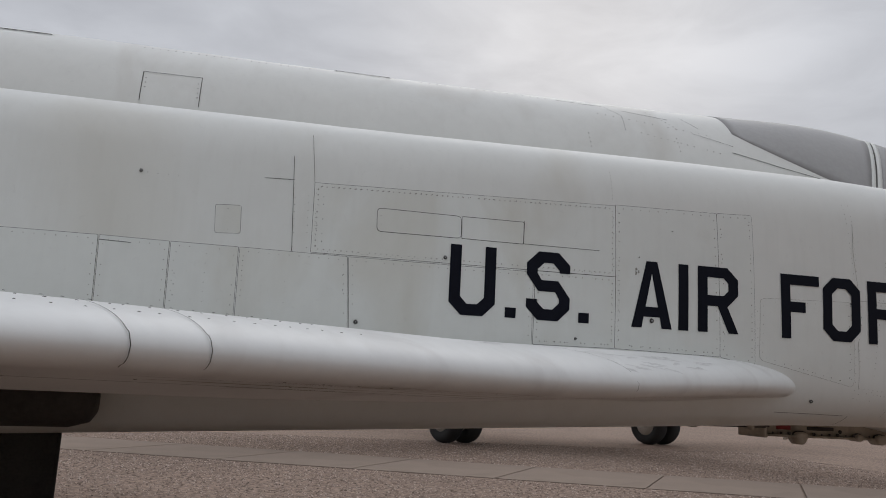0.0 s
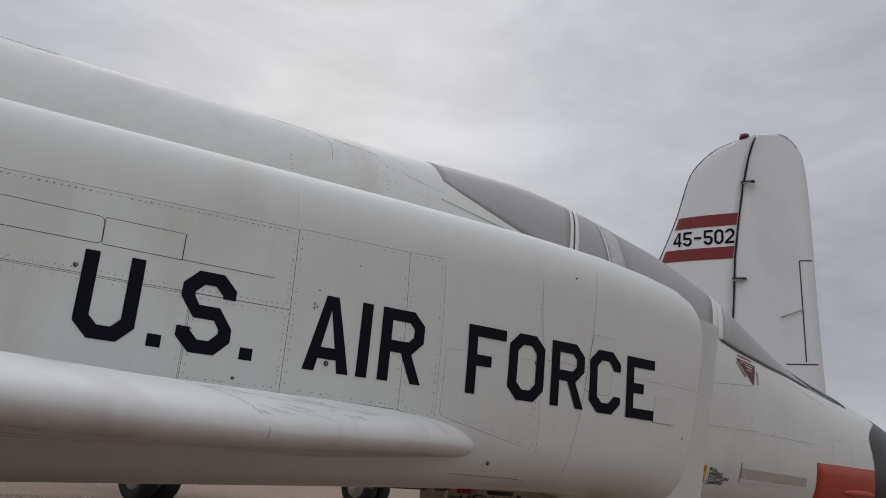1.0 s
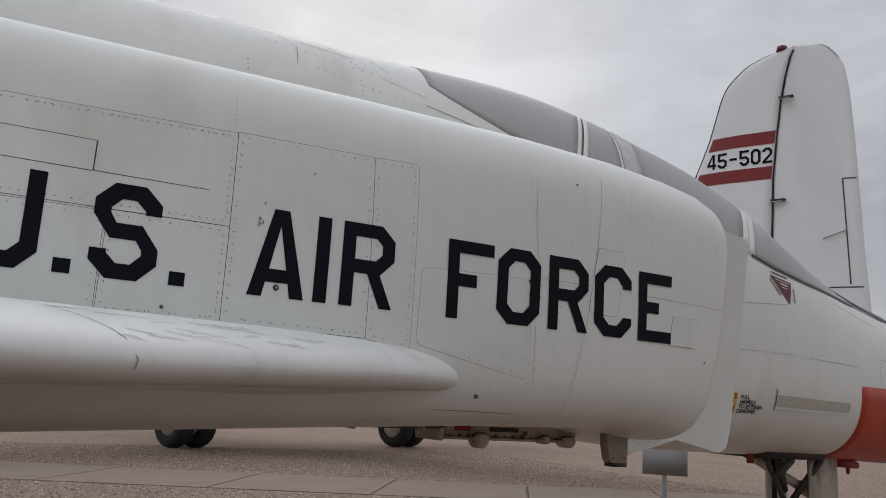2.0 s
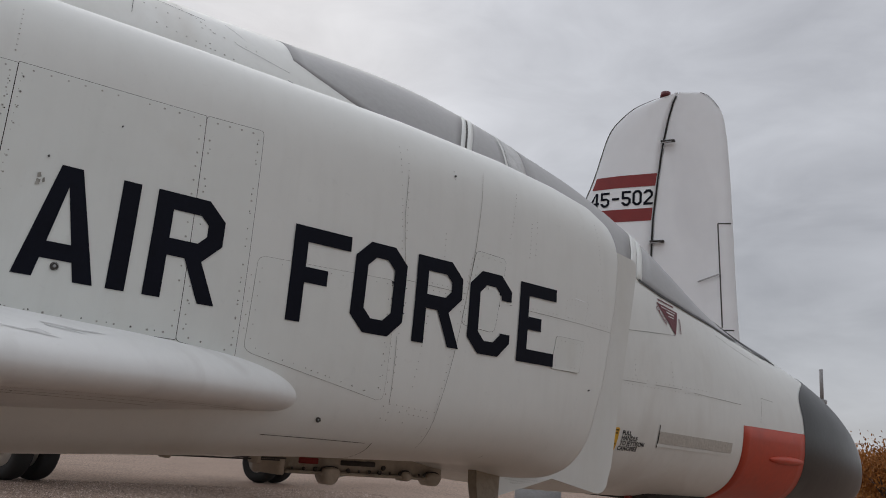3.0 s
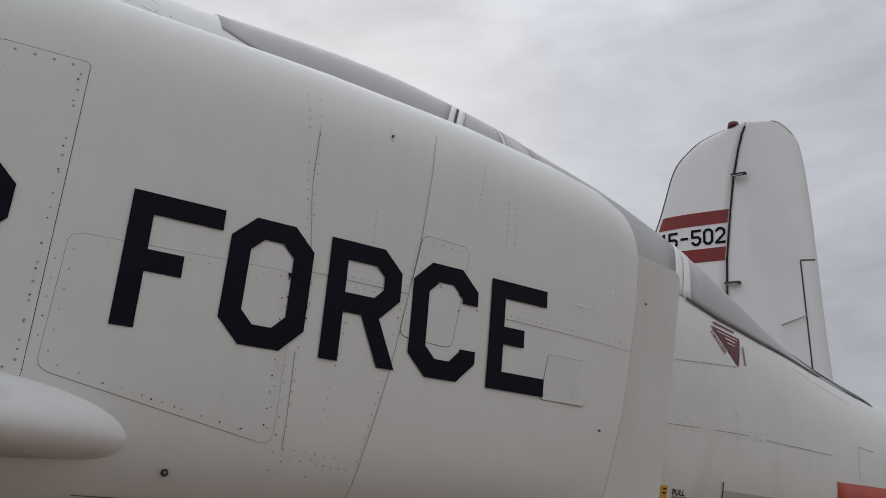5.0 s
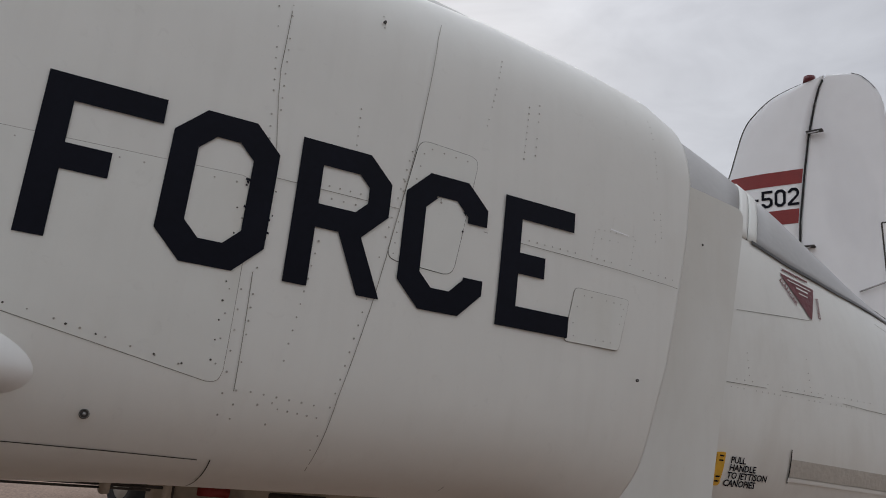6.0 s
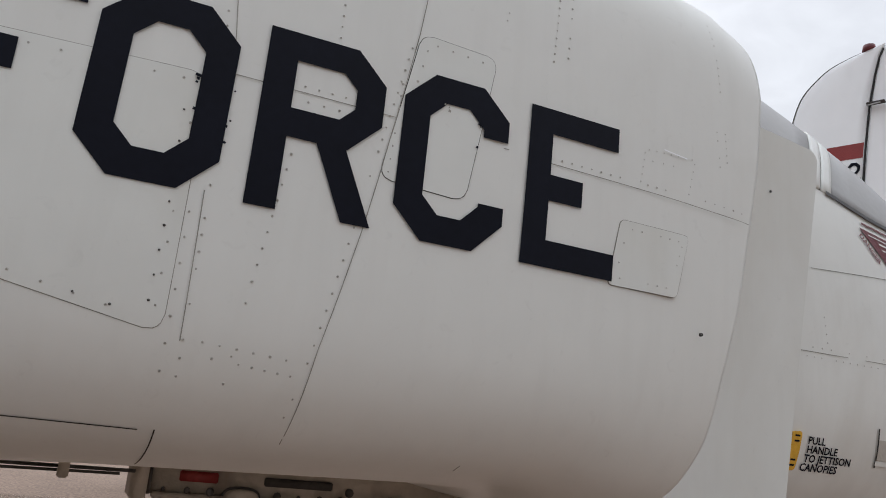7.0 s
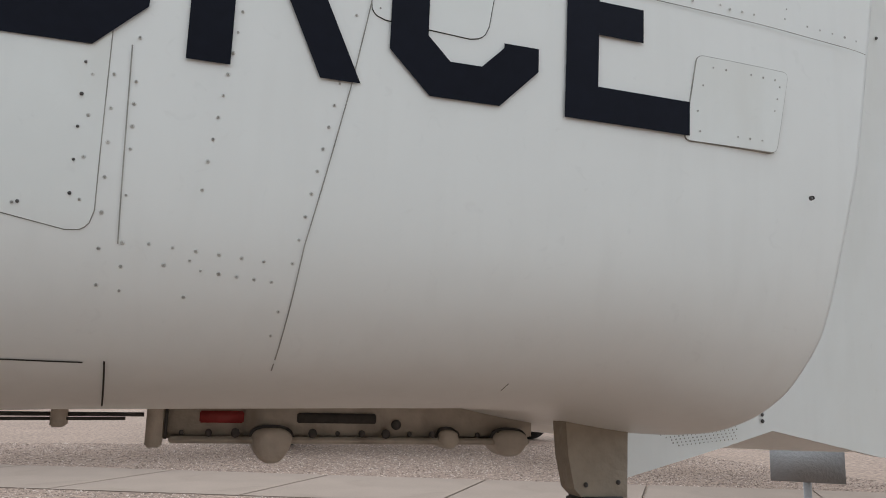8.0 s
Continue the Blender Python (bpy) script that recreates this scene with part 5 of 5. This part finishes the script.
# ---- paving, plants and distance ----
def paving():
    """A run of concrete slabs let into the gravel, each slab an object of its own."""
    base = tagged(new("pavement"), "band of tan concrete slabs let into gravel", "pavement", kind="structure")
    bm = box(bmesh.new(), (-1.40, -1.52, -0.10), (1.40, 1.52, 0.0), bevel=0.012)
    for v in bm.verts:
        v.co.x += 0.235 * v.co.y
    first = None
    for k in range(-14, 18):
        if first is None:
            first = part("slab", bm, CONCRETE, base, smooth=False)
            ob = first
        else:
            ob = new("slab", first.data)
            ob.parent = base
        x = 2.82 * (k + 0.5)
        ob.matrix_basis = pose(8.11 + x * 0.9354, 15.91 - x * 0.3535, G + 0.012, 0, 0, -20.7)


paving()


def loose_stones(count, seed):
    """Small stones strewn over the gravel on both sides of the paving."""
    rng = np.random.default_rng(seed)
    x, y = rng.uniform(-9, 17, count), rng.uniform(7.5, 26, count)
    edge = 15.91 - 0.378 * (x - 8.11)
    keep = (y < edge - 1.64) | (y > edge + 1.66)
    x, y = x[keep], y[keep]
    n = len(x)
    r = rng.uniform(0.008, 0.024, n) * rng.uniform(0.6, 1.2, n)
    unit = np.array([(1, 0, 0), (0, 1, 0), (-1, 0, 0), (0, -1, 0), (0, 0, 0.7), (0, 0, -0.3)], float)
    turn = rng.uniform(0, 6.28, n)
    c, s = np.cos(turn), np.sin(turn)
    v = unit[None] * rng.uniform(0.6, 1.3, (n, 6, 1)) * r[:, None, None]
    px = v[..., 0] * c[:, None] - v[..., 1] * s[:, None] + x[:, None]
    py = v[..., 0] * s[:, None] + v[..., 1] * c[:, None] + y[:, None]
    pz = v[..., 2] + G + 0.15 * r[:, None]
    verts = np.stack((px, py, pz), -1).reshape(-1, 3)
    tri = np.array([(0, 1, 4), (1, 2, 4), (2, 3, 4), (3, 0, 4), (1, 0, 5), (2, 1, 5), (3, 2, 5), (0, 3, 5)])
    faces = (tri[None] + 6 * np.arange(n)[:, None, None]).reshape(-1, 3)
    me = bpy.data.meshes.new("gravel_stones")
    me.from_pydata(verts.tolist(), [], faces.tolist())
    me.materials.append(STONES)
    return tagged(new("gravel_stones", me), "loose tan and grey stones strewn over gravel", "gravel", kind="stuff")


loose_stones(100000, 8)


def leafy(name, spots, leaves, size, mat, trunk_mat, parent=None, kind="", seed=3):
    """Crowns of many small leaves round the given (x, y, height, width) spots."""
    rng = random.Random(seed)
    verts, faces = [], []
    for x, y, h, w in spots:
        clumps = [(x + rng.gauss(0, w * 0.28), y + rng.gauss(0, w * 0.28), h * rng.uniform(0.25, 0.95), w * rng.uniform(0.12, 0.28)) for _ in range(14)]
        for _ in range(leaves):
            cx, cy, cz, r = rng.choice(clumps)
            p = Vector((cx + rng.gauss(0, r), cy + rng.gauss(0, r), max(0.0, cz + rng.gauss(0, r * 0.8)) + G))
            m = Euler((rng.uniform(0, 6), rng.uniform(0, 6), rng.uniform(0, 6))).to_matrix()
            s = size * rng.uniform(0.6, 1.4)
            n = len(verts)
            verts += [tuple(p + m @ Vector(c)) for c in ((-s, 0, 0), (0, -s * 0.5, 0), (s, 0, 0), (0, s * 0.5, s * 0.2))]
            faces.append((n, n + 1, n + 2, n + 3))
    me = bpy.data.meshes.new(name)
    me.from_pydata(verts, [], faces)
    me.materials.append(mat)
    ob = new(name, me)
    ob.parent = parent
    return ob


for k, (x, y, h, w) in enumerate(((38.8, 18.9, 2.8, 2.6), (42.5, 20.5, 3.1, 3.0), (41.5, 17.3, 2.7, 2.6), (47.0, 19.5, 3.0, 3.0))):
    tree = tagged(new("mesquite_tree"), "low desert tree with orange-brown autumn leaves", "tree", "trees beyond the jet")
    rng = random.Random(k)
    bm = rod(bmesh.new(), (x, y, G - 0.05), (x + 0.1, y, 0.9), 0.14, 0.09, 8)
    for j in range(7):
        a = rng.uniform(0, 6.28)
        e = (x + math.cos(a) * w * 0.4, y + math.sin(a) * w * 0.4, h * rng.uniform(0.6, 0.95))
        rod(bm, (x + 0.1, y, 0.8), e, 0.06, 0.012, 6)
    part("trunk", bm, BARK, tree)
    leafy("crown", [(x, y, h, w)], 6000, 0.075, LEAF, BARK, tree, seed=k)
rng = random.Random(11)
scrub = leafy("desert_scrub", [(-70 + 3.4 * k + rng.uniform(-1, 1), 88 + rng.uniform(-9, 9), rng.uniform(1.4, 2.8), rng.uniform(2.2, 4.5)) for k in range(70)], 260, 0.17, SCRUB, BARK, seed=12)
tagged(scrub, "belt of dark green desert scrub far behind the jet", "scrub", kind="stuff")


def ridge():
    bm = bmesh.new()
    top, low = [], []
    for k in range(140):
        a = radians(-60 + 180 * k / 139)
        h = 9 + 16 * (0.5 + 0.5 * noise.fractal((k * 0.07, 3.0, 0), 1.0, 2.0, 4)) 
        p = Vector((math.sin(a), math.cos(a), 0)) * 850 + Vector((0, 0, G))
        low.append(bm.verts.new(p))
        top.append(bm.verts.new(p * 1.03 + Vector((0, 0, h))))
    for i in range(139):
        bm.faces.new((low[i], low[i + 1], top[i + 1], top[i]))
    return tagged(part("mountain_ridge", bm, HILL, None), "low blue-grey mountain ridge on the horizon", "backdrop", kind="structure")


ridge()
mast = tagged(new("antenna_mast"), "slim grey antenna mast on the horizon", "mast")
part("pole", rod(bmesh.new(), (110, 60, G), (110, 60, 11.8), 0.2, 0.16), GREYPAINT, mast)
part("antenna", box(rod(bmesh.new(), (110, 60, 11.8), (110, 60, 16.2), 0.24), (109.5, 59.5, 11.5), (110.5, 60.5, 12.1), bevel=0.1), GREYPAINT, mast)
